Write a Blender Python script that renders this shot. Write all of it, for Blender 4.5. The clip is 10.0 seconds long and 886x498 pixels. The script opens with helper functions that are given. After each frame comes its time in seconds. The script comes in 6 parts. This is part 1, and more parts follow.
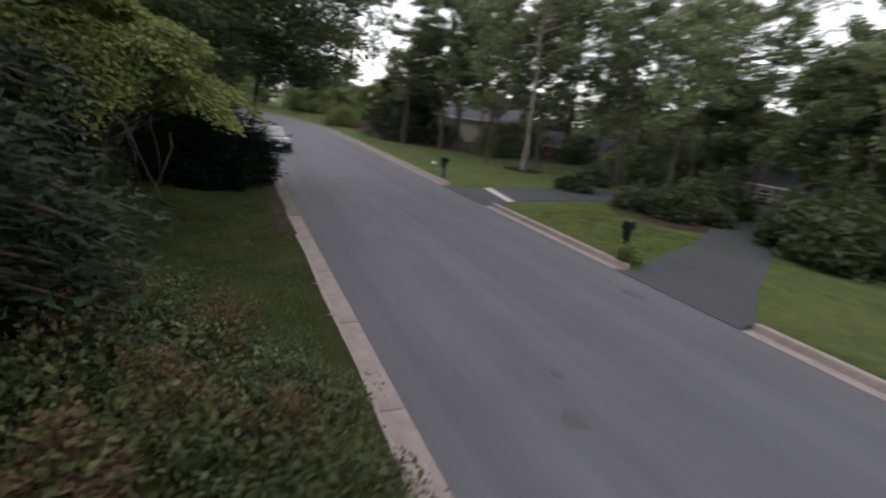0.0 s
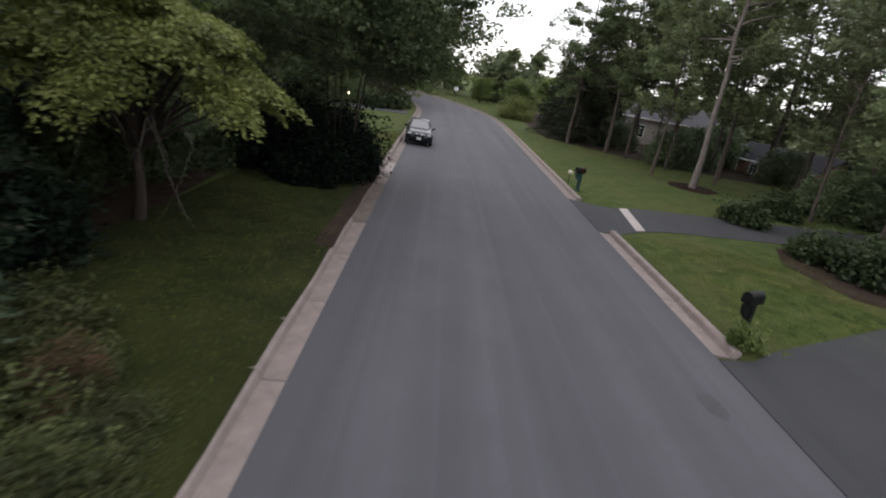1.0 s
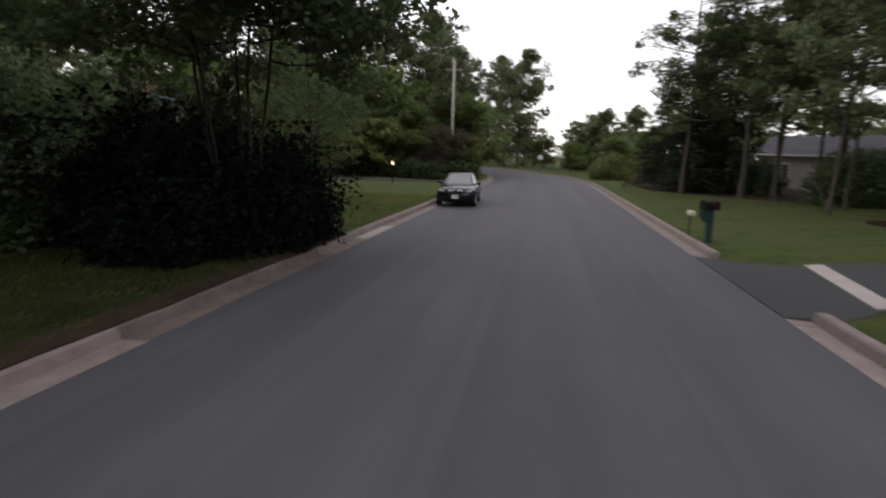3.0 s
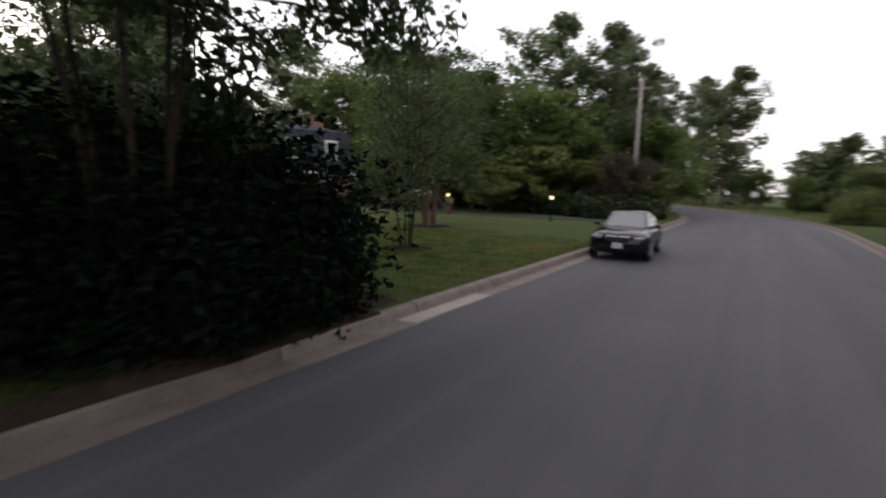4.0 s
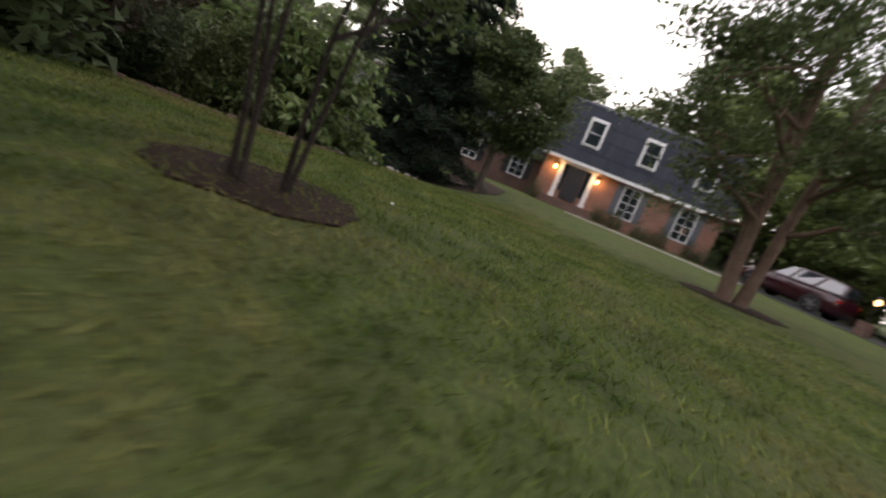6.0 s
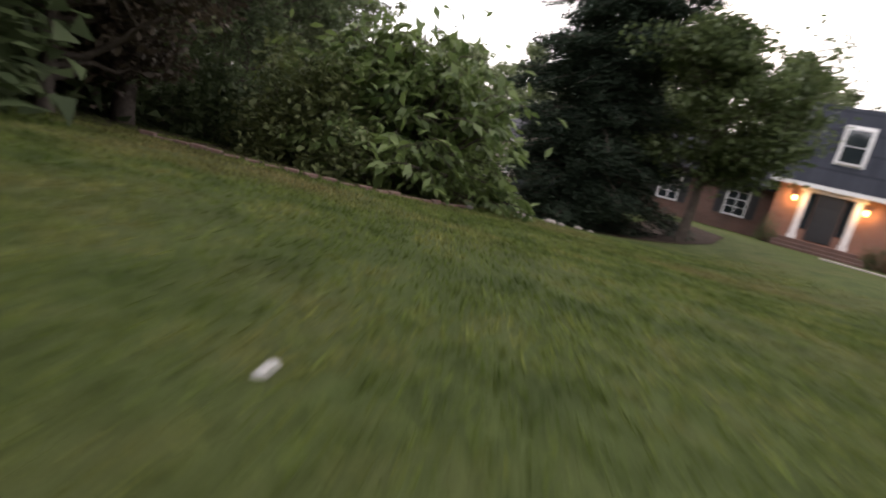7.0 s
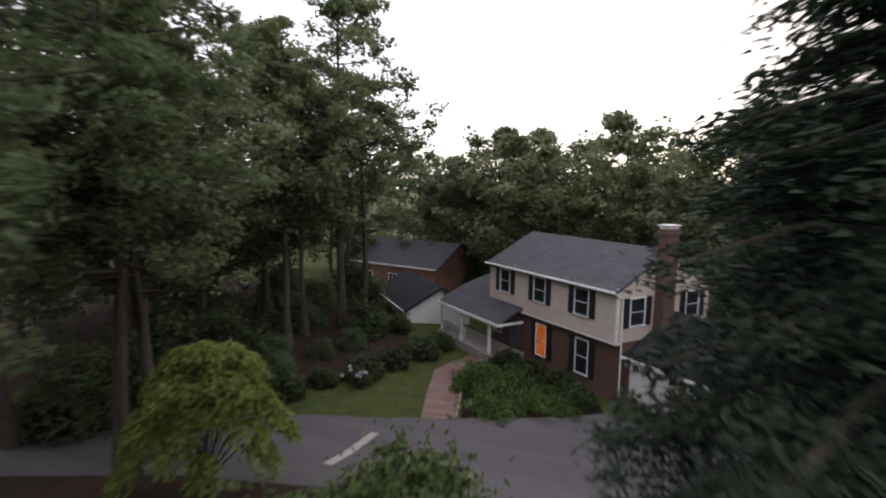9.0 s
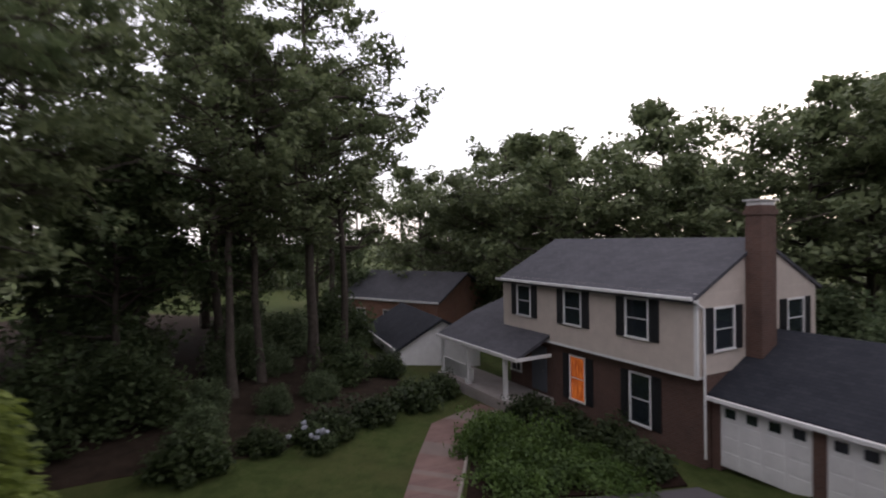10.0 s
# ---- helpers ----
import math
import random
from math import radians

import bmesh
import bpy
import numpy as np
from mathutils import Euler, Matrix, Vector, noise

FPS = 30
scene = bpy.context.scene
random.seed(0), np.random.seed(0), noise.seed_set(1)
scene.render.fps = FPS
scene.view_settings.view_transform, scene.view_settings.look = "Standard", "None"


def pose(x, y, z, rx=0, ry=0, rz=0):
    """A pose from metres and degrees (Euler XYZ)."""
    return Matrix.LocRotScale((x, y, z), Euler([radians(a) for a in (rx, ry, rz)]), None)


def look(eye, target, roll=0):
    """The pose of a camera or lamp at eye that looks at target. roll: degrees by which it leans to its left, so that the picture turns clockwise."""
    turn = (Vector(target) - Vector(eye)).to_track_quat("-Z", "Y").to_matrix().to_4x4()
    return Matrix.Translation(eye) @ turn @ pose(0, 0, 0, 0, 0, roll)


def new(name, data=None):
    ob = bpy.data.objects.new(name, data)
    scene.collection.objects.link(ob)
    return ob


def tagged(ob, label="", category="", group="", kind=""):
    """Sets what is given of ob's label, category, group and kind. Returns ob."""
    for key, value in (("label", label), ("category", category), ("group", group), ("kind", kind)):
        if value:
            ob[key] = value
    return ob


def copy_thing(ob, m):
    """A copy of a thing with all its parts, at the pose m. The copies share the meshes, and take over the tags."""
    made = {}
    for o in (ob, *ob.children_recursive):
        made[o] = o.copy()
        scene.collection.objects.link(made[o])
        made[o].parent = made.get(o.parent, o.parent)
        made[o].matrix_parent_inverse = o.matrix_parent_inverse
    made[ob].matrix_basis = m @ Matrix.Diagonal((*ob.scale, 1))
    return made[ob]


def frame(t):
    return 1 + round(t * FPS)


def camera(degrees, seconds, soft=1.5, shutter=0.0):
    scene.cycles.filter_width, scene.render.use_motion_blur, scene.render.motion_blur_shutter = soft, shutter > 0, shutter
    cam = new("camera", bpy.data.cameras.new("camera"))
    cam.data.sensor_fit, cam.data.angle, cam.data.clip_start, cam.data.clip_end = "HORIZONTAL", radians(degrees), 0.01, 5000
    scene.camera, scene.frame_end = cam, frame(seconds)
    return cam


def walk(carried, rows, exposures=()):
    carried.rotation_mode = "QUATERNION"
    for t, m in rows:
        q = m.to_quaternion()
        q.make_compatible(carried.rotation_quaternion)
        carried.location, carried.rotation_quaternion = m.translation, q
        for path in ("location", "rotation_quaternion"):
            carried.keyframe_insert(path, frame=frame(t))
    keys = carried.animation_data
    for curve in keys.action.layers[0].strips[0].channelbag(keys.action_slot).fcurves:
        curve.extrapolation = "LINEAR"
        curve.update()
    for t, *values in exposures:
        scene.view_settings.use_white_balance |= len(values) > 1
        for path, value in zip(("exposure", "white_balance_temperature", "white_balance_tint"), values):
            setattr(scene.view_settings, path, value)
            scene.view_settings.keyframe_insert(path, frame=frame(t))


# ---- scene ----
cam = camera(79.8, 10.0, soft=2.0, shutter=0.5)
PATH = [
    (0, (-6.817, -2.387, 4.190), (-6.055, -0.610, 3.678), 7.1),
    (0.5, (-4.194, -2.203, 5.009), (-3.944, -0.314, 4.401), 6.5),
    (1, (-2.625, -0.449, 5.173), (-2.529, 1.442, 4.528), 9.6),
    (1.5, (-1.286, 1.854, 4.606), (-1.263, 3.773, 4.044), 8.4),
    (2, (-0.548, 4.318, 3.926), (-0.527, 6.257, 3.436), 9.7),
    (2.2, (-0.677, 5.261, 3.417), (-0.642, 7.207, 2.956), 8.4),
    (3.3, (0.679, 12.358, 2.465), (0.141, 14.260, 2.163), 1.6),
    (3.5, (0.597, 13.533, 2.480), (-0.045, 15.407, 2.210), 2.7),
    (4, (0.057, 17.747, 2.225), (-0.950, 19.458, 1.979), 2.1),
    (4.5, (-0.766, 22.035, 2.192), (-2.078, 23.522, 1.936), 3.8),
    (5, (-1.284, 26.317, 2.325), (-2.751, 27.636, 1.994), 11.9),
    (5.5, (-3.83, 29.62, 1.2), (-5.548, 30.60, 0.902), 18.5),
    (5.7, (-4.58, 30.58, 0.96), (-6.392, 31.38, 0.657), 22.0),
    (6.8, (-8.205, 33.054, 0.863), (-10.16, 33.006, 0.442), 12.4),
    (7, (-9.613, 33.081, 0.8), (-11.563, 32.875, 0.407), 14.3),
    (7.5, (-12.027, 33.27, 2.006), (-13.922, 32.82, 1.549), 9.6),
    (8, (-15.073, 32.642, 4.181), (-16.97, 32.196, 3.731), 8.1),
    (8.5, (-18.117, 32.251, 5.552), (-20.024, 31.685, 5.347), 3.8),
    (9, (-22.675, 31.899, 6.880), (-24.558, 31.270, 6.634), 0.8),
    (9.5, (-26.634, 31.176, 6.232), (-28.511, 30.517, 6.029), 0.2),
    (10, (-30.062, 30.170, 4.044), (-31.944, 29.495, 3.998), -1.1),
]
EXPOSURES = [(0, 0.28, 6500, 11), (1, 0.26, 6500, 11), (2, 0.1, 6600, 12), (3.5, -0.3, 6650, 13), (4.0, -0.25, 6650, 13), (4.5, -0.02, 6650, 12), (5.5, 0.3, 6750, 14), (7, 0.88, 6800, 17), (7.5, 0.9, 6600, 17), (8, 1.1, 6500, 17), (8.5, 0.6, 6550, 16), (9.0, 0.1, 6500, 16), (9.5, 0.05, 6450, 18), (10, -0.18, 6450, 18)]
walk(cam, [(t, look(eye, target, roll)) for t, eye, target, roll in PATH], EXPOSURES)

# ---- light: an overcast evening sky and a faint, wide sun low behind the cloud ----
SUN_ELEVATION, SUN_YAW = 24.0, 75.0
world = bpy.data.worlds.new("overcast_evening")
scene.world = world
world.use_nodes = True
wt = world.node_tree
wt.nodes.clear()
sky = wt.nodes.new("ShaderNodeTexSky")
sky.sky_type, sky.sun_disc = "NISHITA", False
sky.sun_elevation, sky.sun_rotation = radians(SUN_ELEVATION), radians(-SUN_YAW)
sky_bg = wt.nodes.new("ShaderNodeBackground")
sky_bg.inputs["Strength"].default_value = 0.05
cloud_bg = wt.nodes.new("ShaderNodeBackground")
cloud_bg.inputs["Color"].default_value = (1.0, 0.975, 1.0, 1)
cloud_bg.inputs["Strength"].default_value = 1.3
both = wt.nodes.new("ShaderNodeAddShader")
world_out = wt.nodes.new("ShaderNodeOutputWorld")
wt.links.new(sky.outputs[0], sky_bg.inputs[0])
wt.links.new(sky_bg.outputs[0], both.inputs[0])
wt.links.new(cloud_bg.outputs[0], both.inputs[1])
wt.links.new(both.outputs[0], world_out.inputs[0])
sun = new("sun", bpy.data.lights.new("sun", "SUN"))
sun.data.energy, sun.data.angle, sun.data.color = 0.5, radians(25), (1.0, 0.93, 0.84)
sun.matrix_world = pose(0, 0, 30, 90 - SUN_ELEVATION, 0, SUN_YAW + 180)


# ---- materials ----
def material(name):
    m = bpy.data.materials.new(name)
    m.use_nodes = True
    return m, m.node_tree, m.node_tree.nodes["Principled BSDF"]


def node(nt, kind, **values):
    n = nt.nodes.new(kind)
    for key, value in values.items():
        n.inputs[key].default_value = value
    return n


def place(nt, spread=None):
    """Coordinates in metres of the object's own space."""
    c = nt.nodes.new("ShaderNodeTexCoord")
    if spread is None:
        return c.outputs["Object"]
    mp = nt.nodes.new("ShaderNodeMapping")
    mp.inputs["Scale"].default_value = spread
    nt.links.new(c.outputs["Object"], mp.inputs[0])
    return mp.outputs[0]


def noise_of(nt, scale, detail=4.0, rough=0.6, at=None):
    n = node(nt, "ShaderNodeTexNoise", Scale=scale, Detail=detail, Roughness=rough)
    nt.links.new(at or place(nt), n.inputs["Vector"])
    return n.outputs[0]


def ramp(nt, fac, *stops):
    r = nt.nodes.new("ShaderNodeValToRGB")
    while len(r.color_ramp.elements) < len(stops):
        r.color_ramp.elements.new(0.5)
    for e, (p, c) in zip(r.color_ramp.elements, stops):
        e.position, e.color = p, (*c, 1)
    nt.links.new(fac, r.inputs[0])
    return r.outputs[0]


def mixed(nt, fac, a, b, kind="MIX"):
    m = nt.nodes.new("ShaderNodeMix")
    m.data_type, m.blend_type = "RGBA", kind
    for sock, v in ((m.inputs[0], fac), (m.inputs[6], a), (m.inputs[7], b)):
        if isinstance(v, bpy.types.NodeSocket):
            nt.links.new(v, sock)
        else:
            sock.default_value = v if isinstance(v, (int, float)) else (*v, 1)
    return m.outputs[2]


def bump(nt, bsdf, height, strength=0.3, distance=0.02):
    b = node(nt, "ShaderNodeBump", Strength=strength, Distance=distance)
    nt.links.new(height, b.inputs["Height"])
    nt.links.new(b.outputs[0], bsdf.inputs["Normal"])


def mottled(name, dark, light, scale=3.0, rough=0.8, grain=60.0, relief=0.25, depth=0.01, metal=0.0):
    """A plain surface with large stains and fine grain."""
    m, nt, b = material(name)
    big = ramp(nt, noise_of(nt, scale), (0.3, dark), (0.7, light))
    fine = noise_of(nt, grain, 2.0)
    col = mixed(nt, 0.35, big, ramp(nt, fine, (0.25, [c * 0.6 for c in dark]), (0.75, [min(1, c * 1.15) for c in light])))
    nt.links.new(col, b.inputs["Base Color"])
    b.inputs["Roughness"].default_value, b.inputs["Metallic"].default_value = rough, metal
    if rough >= 0.9:
        b.inputs["Specular IOR Level"].default_value = 0.12
    bump(nt, b, fine, relief, depth)
    return m


def leafy(name, dark, light, scale=0.7, glow=0.35, rough=0.55, shine=0.3):
    """Leaves: every leaf of its own shade, light shining through."""
    m, nt, b = material(name)
    geo = nt.nodes.new("ShaderNodeNewGeometry")
    obj = nt.nodes.new("ShaderNodeObjectInfo")
    per = ramp(nt, geo.outputs["Random Per Island"], (0.0, dark), (1.0, light))
    patch_c = ramp(nt, noise_of(nt, scale, 3.0), (0.35, [c * 0.75 for c in dark]), (0.68, light))
    col = mixed(nt, 0.5, per, patch_c)
    hue = nt.nodes.new("ShaderNodeHueSaturation")
    val = nt.nodes.new("ShaderNodeMapRange")
    val.inputs["To Min"].default_value, val.inputs["To Max"].default_value = 0.8, 1.15
    nt.links.new(obj.outputs["Random"], val.inputs[0])
    nt.links.new(val.outputs[0], hue.inputs["Value"])
    nt.links.new(col, hue.inputs["Color"])
    nt.links.new(hue.outputs[0], b.inputs["Base Color"])
    b.inputs["Roughness"].default_value = rough
    b.inputs["Specular IOR Level"].default_value = shine
    tr = nt.nodes.new("ShaderNodeBsdfTranslucent")
    nt.links.new(hue.outputs[0], tr.inputs["Color"])
    mx = node(nt, "ShaderNodeMixShader", Fac=glow)
    nt.links.new(b.outputs[0], mx.inputs[1])
    nt.links.new(tr.outputs[0], mx.inputs[2])
    nt.links.new(mx.outputs[0], nt.nodes["Material Output"].inputs[0])
    return m


def bricked(name, one, two, mortar, scale=1.0):
    m, nt, b = material(name)
    br = nt.nodes.new("ShaderNodeTexBrick")
    br.inputs["Color1"].default_value, br.inputs["Color2"].default_value = (*one, 1), (*two, 1)
    br.inputs["Mortar"].default_value = (*mortar, 1)
    for key, value in (("Scale", 1.0), ("Mortar Size", 0.012), ("Brick Width", 0.215 * scale), ("Row Height", 0.075 * scale), ("Bias", 0.0)):
        br.inputs[key].default_value = value
    # bricks lie in the wall's plane: run along x + y, rise along z
    c = nt.nodes.new("ShaderNodeSeparateXYZ")
    nt.links.new(place(nt), c.inputs[0])
    add = nt.nodes.new("ShaderNodeMath")
    nt.links.new(c.outputs[0], add.inputs[0])
    nt.links.new(c.outputs[1], add.inputs[1])
    v = nt.nodes.new("ShaderNodeCombineXYZ")
    nt.links.new(add.outputs[0], v.inputs[0])
    nt.links.new(c.outputs[2], v.inputs[1])
    nt.links.new(v.outputs[0], br.inputs["Vector"])
    col = mixed(nt, 0.45, br.outputs[0], ramp(nt, noise_of(nt, 1.3), (0.3, [k * 0.55 for k in one]), (0.7, two)), "MIX")
    nt.links.new(col, b.inputs["Base Color"])
    b.inputs["Roughness"].default_value = 0.9
    bump(nt, b, br.outputs["Fac"], -0.4, 0.01)
    return m


def glassy(name, tint, rough=0.05, shine=0.8, bend=1.5):
    m, nt, b = material(name)
    b.inputs["IOR"].default_value = bend
    b.inputs["Base Color"].default_value = (*tint, 1)
    b.inputs["Roughness"].default_value = rough
    b.inputs["Specular IOR Level"].default_value = shine
    return m


def lit_pane(name, deep, bright, strength):
    """A window with a lamp somewhere behind thin curtains."""
    m, nt, b = material(name)
    fold = noise_of(nt, 3.0, 2.0, 0.5, place(nt, (4.0, 4.0, 0.6)))
    b.inputs["Base Color"].default_value = (*deep, 1)
    nt.links.new(ramp(nt, fold, (0.35, deep), (0.65, bright)), b.inputs["Emission Color"])
    b.inputs["Emission Strength"].default_value = strength
    b.inputs["Roughness"].default_value = 0.1
    return m


def glowing(name, colour, strength):
    m, nt, b = material(name)
    b.inputs["Base Color"].default_value = (*colour, 1)
    b.inputs["Emission Color"].default_value = (*colour, 1)
    b.inputs["Emission Strength"].default_value = strength
    return m


def painted(name, colour, rough=0.4, metal=0.0, coat=0.0, shine=0.5):
    m, nt, b = material(name)
    n = noise_of(nt, 2.5, 5.0)
    nt.links.new(ramp(nt, n, (0.3, [c * 0.86 for c in colour]), (0.7, colour)), b.inputs["Base Color"])
    b.inputs["Roughness"].default_value, b.inputs["Metallic"].default_value = rough, metal
    b.inputs["Coat Weight"].default_value = coat
    b.inputs["Specular IOR Level"].default_value = shine
    return m


def lawn_material():
    m, nt, b = material("lawn_grass")
    big = noise_of(nt, 0.28, 5.0, 0.65)
    mid = noise_of(nt, 1.7, 5.0, 0.7)
    fine = noise_of(nt, 28.0, 4.0, 0.75)
    green = ramp(nt, mid, (0.36, (0.023, 0.037, 0.011)), (0.52, (0.063, 0.088, 0.025)), (0.68, (0.110, 0.112, 0.046)))
    dry = mixed(nt, ramp(nt, big, (0.46, (0, 0, 0)), (0.66, (0.75, 0.75, 0.75))), green, (0.112, 0.092, 0.042))
    blade = mixed(nt, 0.55, dry, ramp(nt, fine, (0.28, (0.013, 0.022, 0.006)), (0.74, (0.112, 0.145, 0.046))))
    nt.links.new(blade, b.inputs["Base Color"])
    b.inputs["Roughness"].default_value = 0.95
    b.inputs["Specular IOR Level"].default_value = 0.1
    bump(nt, b, fine, 0.9, 0.05)
    return m


def asphalt_material(name, base, wear):
    m, nt, b = material(name)
    lanes = noise_of(nt, 0.9, 3.0, 0.5, place(nt, (1.0, 0.035, 1.0)))
    blot = noise_of(nt, 0.35, 5.0, 0.6)
    grit = noise_of(nt, 160.0, 2.0)
    col = mixed(nt, ramp(nt, lanes, (0.38, (0, 0, 0)), (0.7, (1, 1, 1))), base, wear)
    col = mixed(nt, ramp(nt, blot, (0.35, (0.45, 0.45, 0.45)), (0.65, (0, 0, 0))), col, [c * 0.72 for c in base])
    streak = noise_of(nt, 2.4, 2.0, 0.5, place(nt, (1.0, 0.012, 1.0)))
    col = mixed(nt, ramp(nt, streak, (0.56, (0, 0, 0)), (0.66, (0.16, 0.16, 0.16)), (0.76, (0, 0, 0))), col, [c * 1.35 for c in wear])
    col = mixed(nt, 0.25, col, ramp(nt, grit, (0.3, [c * 0.4 for c in base]), (0.75, [c * 1.9 for c in base])))
    nt.links.new(col, b.inputs["Base Color"])
    b.inputs["Roughness"].default_value = 0.8
    bump(nt, b, grit, 0.35, 0.006)
    return m


def shingled(name, dark, light):
    m, nt, b = material(name)
    br = nt.nodes.new("ShaderNodeTexBrick")
    br.inputs["Color1"].default_value, br.inputs["Color2"].default_value = (*dark, 1), (*light, 1)
    br.inputs["Mortar"].default_value = (*[c * 0.5 for c in dark], 1)
    for key, value in (("Scale", 1.0), ("Mortar Size", 0.008), ("Brick Width", 0.3), ("Row Height", 0.14)):
        br.inputs[key].default_value = value
    nt.links.new(place(nt), br.inputs["Vector"])
    col = mixed(nt, 0.5, br.outputs[0], ramp(nt, noise_of(nt, 0.9), (0.3, dark), (0.7, light)))
    nt.links.new(col, b.inputs["Base Color"])
    b.inputs["Roughness"].default_value = 0.9
    b.inputs["Specular IOR Level"].default_value = 0.2
    bump(nt, b, br.outputs["Fac"], -0.3, 0.01)
    return m


def blade_material():
    """Blades that follow the lawn's green and dry patches."""
    m, nt, b = material("grass_blades")
    geo = nt.nodes.new("ShaderNodeNewGeometry")
    big = noise_of(nt, 0.28, 5.0, 0.65)
    mid = noise_of(nt, 1.7, 5.0, 0.7)
    green = ramp(nt, mid, (0.34, (0.042, 0.070, 0.014)), (0.52, (0.115, 0.152, 0.038)), (0.68, (0.205, 0.208, 0.068)))
    dry = mixed(nt, ramp(nt, big, (0.50, (0, 0, 0)), (0.68, (0.75, 0.75, 0.75))), green, (0.200, 0.160, 0.075))
    col = mixed(nt, 0.55, dry, ramp(nt, geo.outputs["Random Per Island"], (0.0, (0.35, 0.35, 0.35)), (1.0, (1.5, 1.5, 1.4))), "MULTIPLY")
    nt.links.new(col, b.inputs["Base Color"])
    b.inputs["Roughness"].default_value = 0.8
    b.inputs["Specular IOR Level"].default_value = 0.15
    tr = nt.nodes.new("ShaderNodeBsdfTranslucent")
    nt.links.new(col, tr.inputs["Color"])
    mx = node(nt, "ShaderNodeMixShader", Fac=0.4)
    nt.links.new(b.outputs[0], mx.inputs[1])
    nt.links.new(tr.outputs[0], mx.inputs[2])
    nt.links.new(mx.outputs[0], nt.nodes["Material Output"].inputs[0])
    return m


LAWN = lawn_material()
ASPHALT = asphalt_material("road_asphalt", (0.053, 0.0525, 0.0605), (0.091, 0.0895, 0.100))
DRIVE = asphalt_material("driveway_asphalt", (0.022, 0.023, 0.026), (0.034, 0.035, 0.039))
PALE_DRIVE = asphalt_material("pale_driveway", (0.070, 0.064, 0.070), (0.105, 0.096, 0.102))
CONCRETE = mottled("kerb_concrete", (0.135, 0.110, 0.100), (0.30, 0.255, 0.236), 1.6, 0.9, 70.0, 0.3)
NEW_CONCRETE = mottled("pale_concrete", (0.31, 0.275, 0.26), (0.43, 0.39, 0.37), 2.0, 0.9, 70.0, 0.2)
MULCH = mottled("bark_mulch", (0.008, 0.005, 0.004), (0.032, 0.017, 0.012), 5.0, 1.0, 40.0, 0.9, 0.03)
TAR = mottled("tar_stain", (0.030, 0.029, 0.031), (0.050, 0.049, 0.052), 8.0, 0.7, 90.0, 0.2)
# thin brownish grass, darkened further to carry the shade of the trees
THIN_SHADED_GRASS = mottled("thin_shaded_grass", (0.007, 0.011, 0.003), (0.036, 0.042, 0.011), 0.8, 1.0, 26.0, 0.9, 0.05)
# kerb concrete with leaf stains, and tree shade put into its darker colour
SHADED_STAINED_CONCRETE = mottled("shaded_stained_concrete", (0.075, 0.060, 0.053), (0.21, 0.174, 0.157), 1.3, 0.9, 60.0, 0.4)
LITTER = mottled("leaf_litter", (0.017, 0.012, 0.009), (0.052, 0.036, 0.026), 2.0, 1.0, 30.0, 0.9, 0.03)
BARK = mottled("bark_grey_brown", (0.045, 0.036, 0.030), (0.12, 0.10, 0.085), 6.0, 0.95, 35.0, 0.9, 0.03)
DARK_BARK = mottled("bark_dark", (0.018, 0.014, 0.012), (0.055, 0.043, 0.036), 6.0, 0.95, 35.0, 0.9, 0.03)
PALE_BARK = mottled("bark_pale", (0.09, 0.078, 0.068), (0.20, 0.178, 0.158), 4.0, 0.9, 35.0, 0.7, 0.02)
RED_BARK = mottled("bark_warm", (0.10, 0.065, 0.048), (0.20, 0.14, 0.105), 4.0, 0.9, 30.0, 0.5, 0.02)
LEAF_DARK = leafy("leaves_dark", (0.036, 0.057, 0.025), (0.130, 0.172, 0.078), 0.7, 0.45, 0.6, 0.18)
LEAF_MID = leafy("leaves_mid", (0.078, 0.106, 0.050), (0.240, 0.280, 0.142), 0.7, 0.45)
LEAF_LIGHT = leafy("leaves_light", (0.075, 0.115, 0.030), (0.220, 0.275, 0.088), 0.7, 0.42)
LEAF_YELLOW = leafy("leaves_yellow_green", (0.062, 0.084, 0.021), (0.245, 0.270, 0.080), 0.7, 0.42)
LEAF_LIME = leafy("leaves_lime", (0.110, 0.158, 0.030), (0.33, 0.400, 0.098), 0.8, 0.48)
LEAF_BIRCH = leafy("leaves_birch", (0.045, 0.075, 0.026), (0.150, 0.192, 0.076), 0.7, 0.42)
LEAF_BRAMBLE = leafy("leaves_bramble", (0.045, 0.068, 0.022), (0.190, 0.220, 0.085), 2.0, 0.35)
LEAF_GARDEN = leafy("leaves_garden", (0.030, 0.062, 0.014), (0.130, 0.205, 0.050), 1.1, 0.4)
LEAF_LAUREL = leafy("leaves_laurel", (0.020, 0.036, 0.013), (0.078, 0.106, 0.040))
LEAF_CRAPE = leafy("leaves_crape", (0.056, 0.083, 0.038), (0.185, 0.232, 0.108), 0.7, 0.5)
LEAF_BROAD = leafy("leaves_broad", (0.040, 0.074, 0.021), (0.192, 0.258, 0.084), 0.9, 0.42, 0.45)
NEEDLE = leafy("needles_grey", (0.011, 0.021, 0.014), (0.054, 0.077, 0.050), 0.8, 0.2, 0.7, 0.12)
# darker needles for the cedars, their shade put into the colour
NEEDLE_SHADE = leafy("needles_shaded", (0.010, 0.019, 0.011), (0.042, 0.060, 0.034), 0.8, 0.15, 0.7, 0.08)
# near black: the hedge's deep shade is put into the needle colour
YEW_SHADED = leafy("yew_needles_shaded", (0.004, 0.007, 0.005), (0.012, 0.018, 0.012), 1.2, 0.03, 0.9, 0.04)
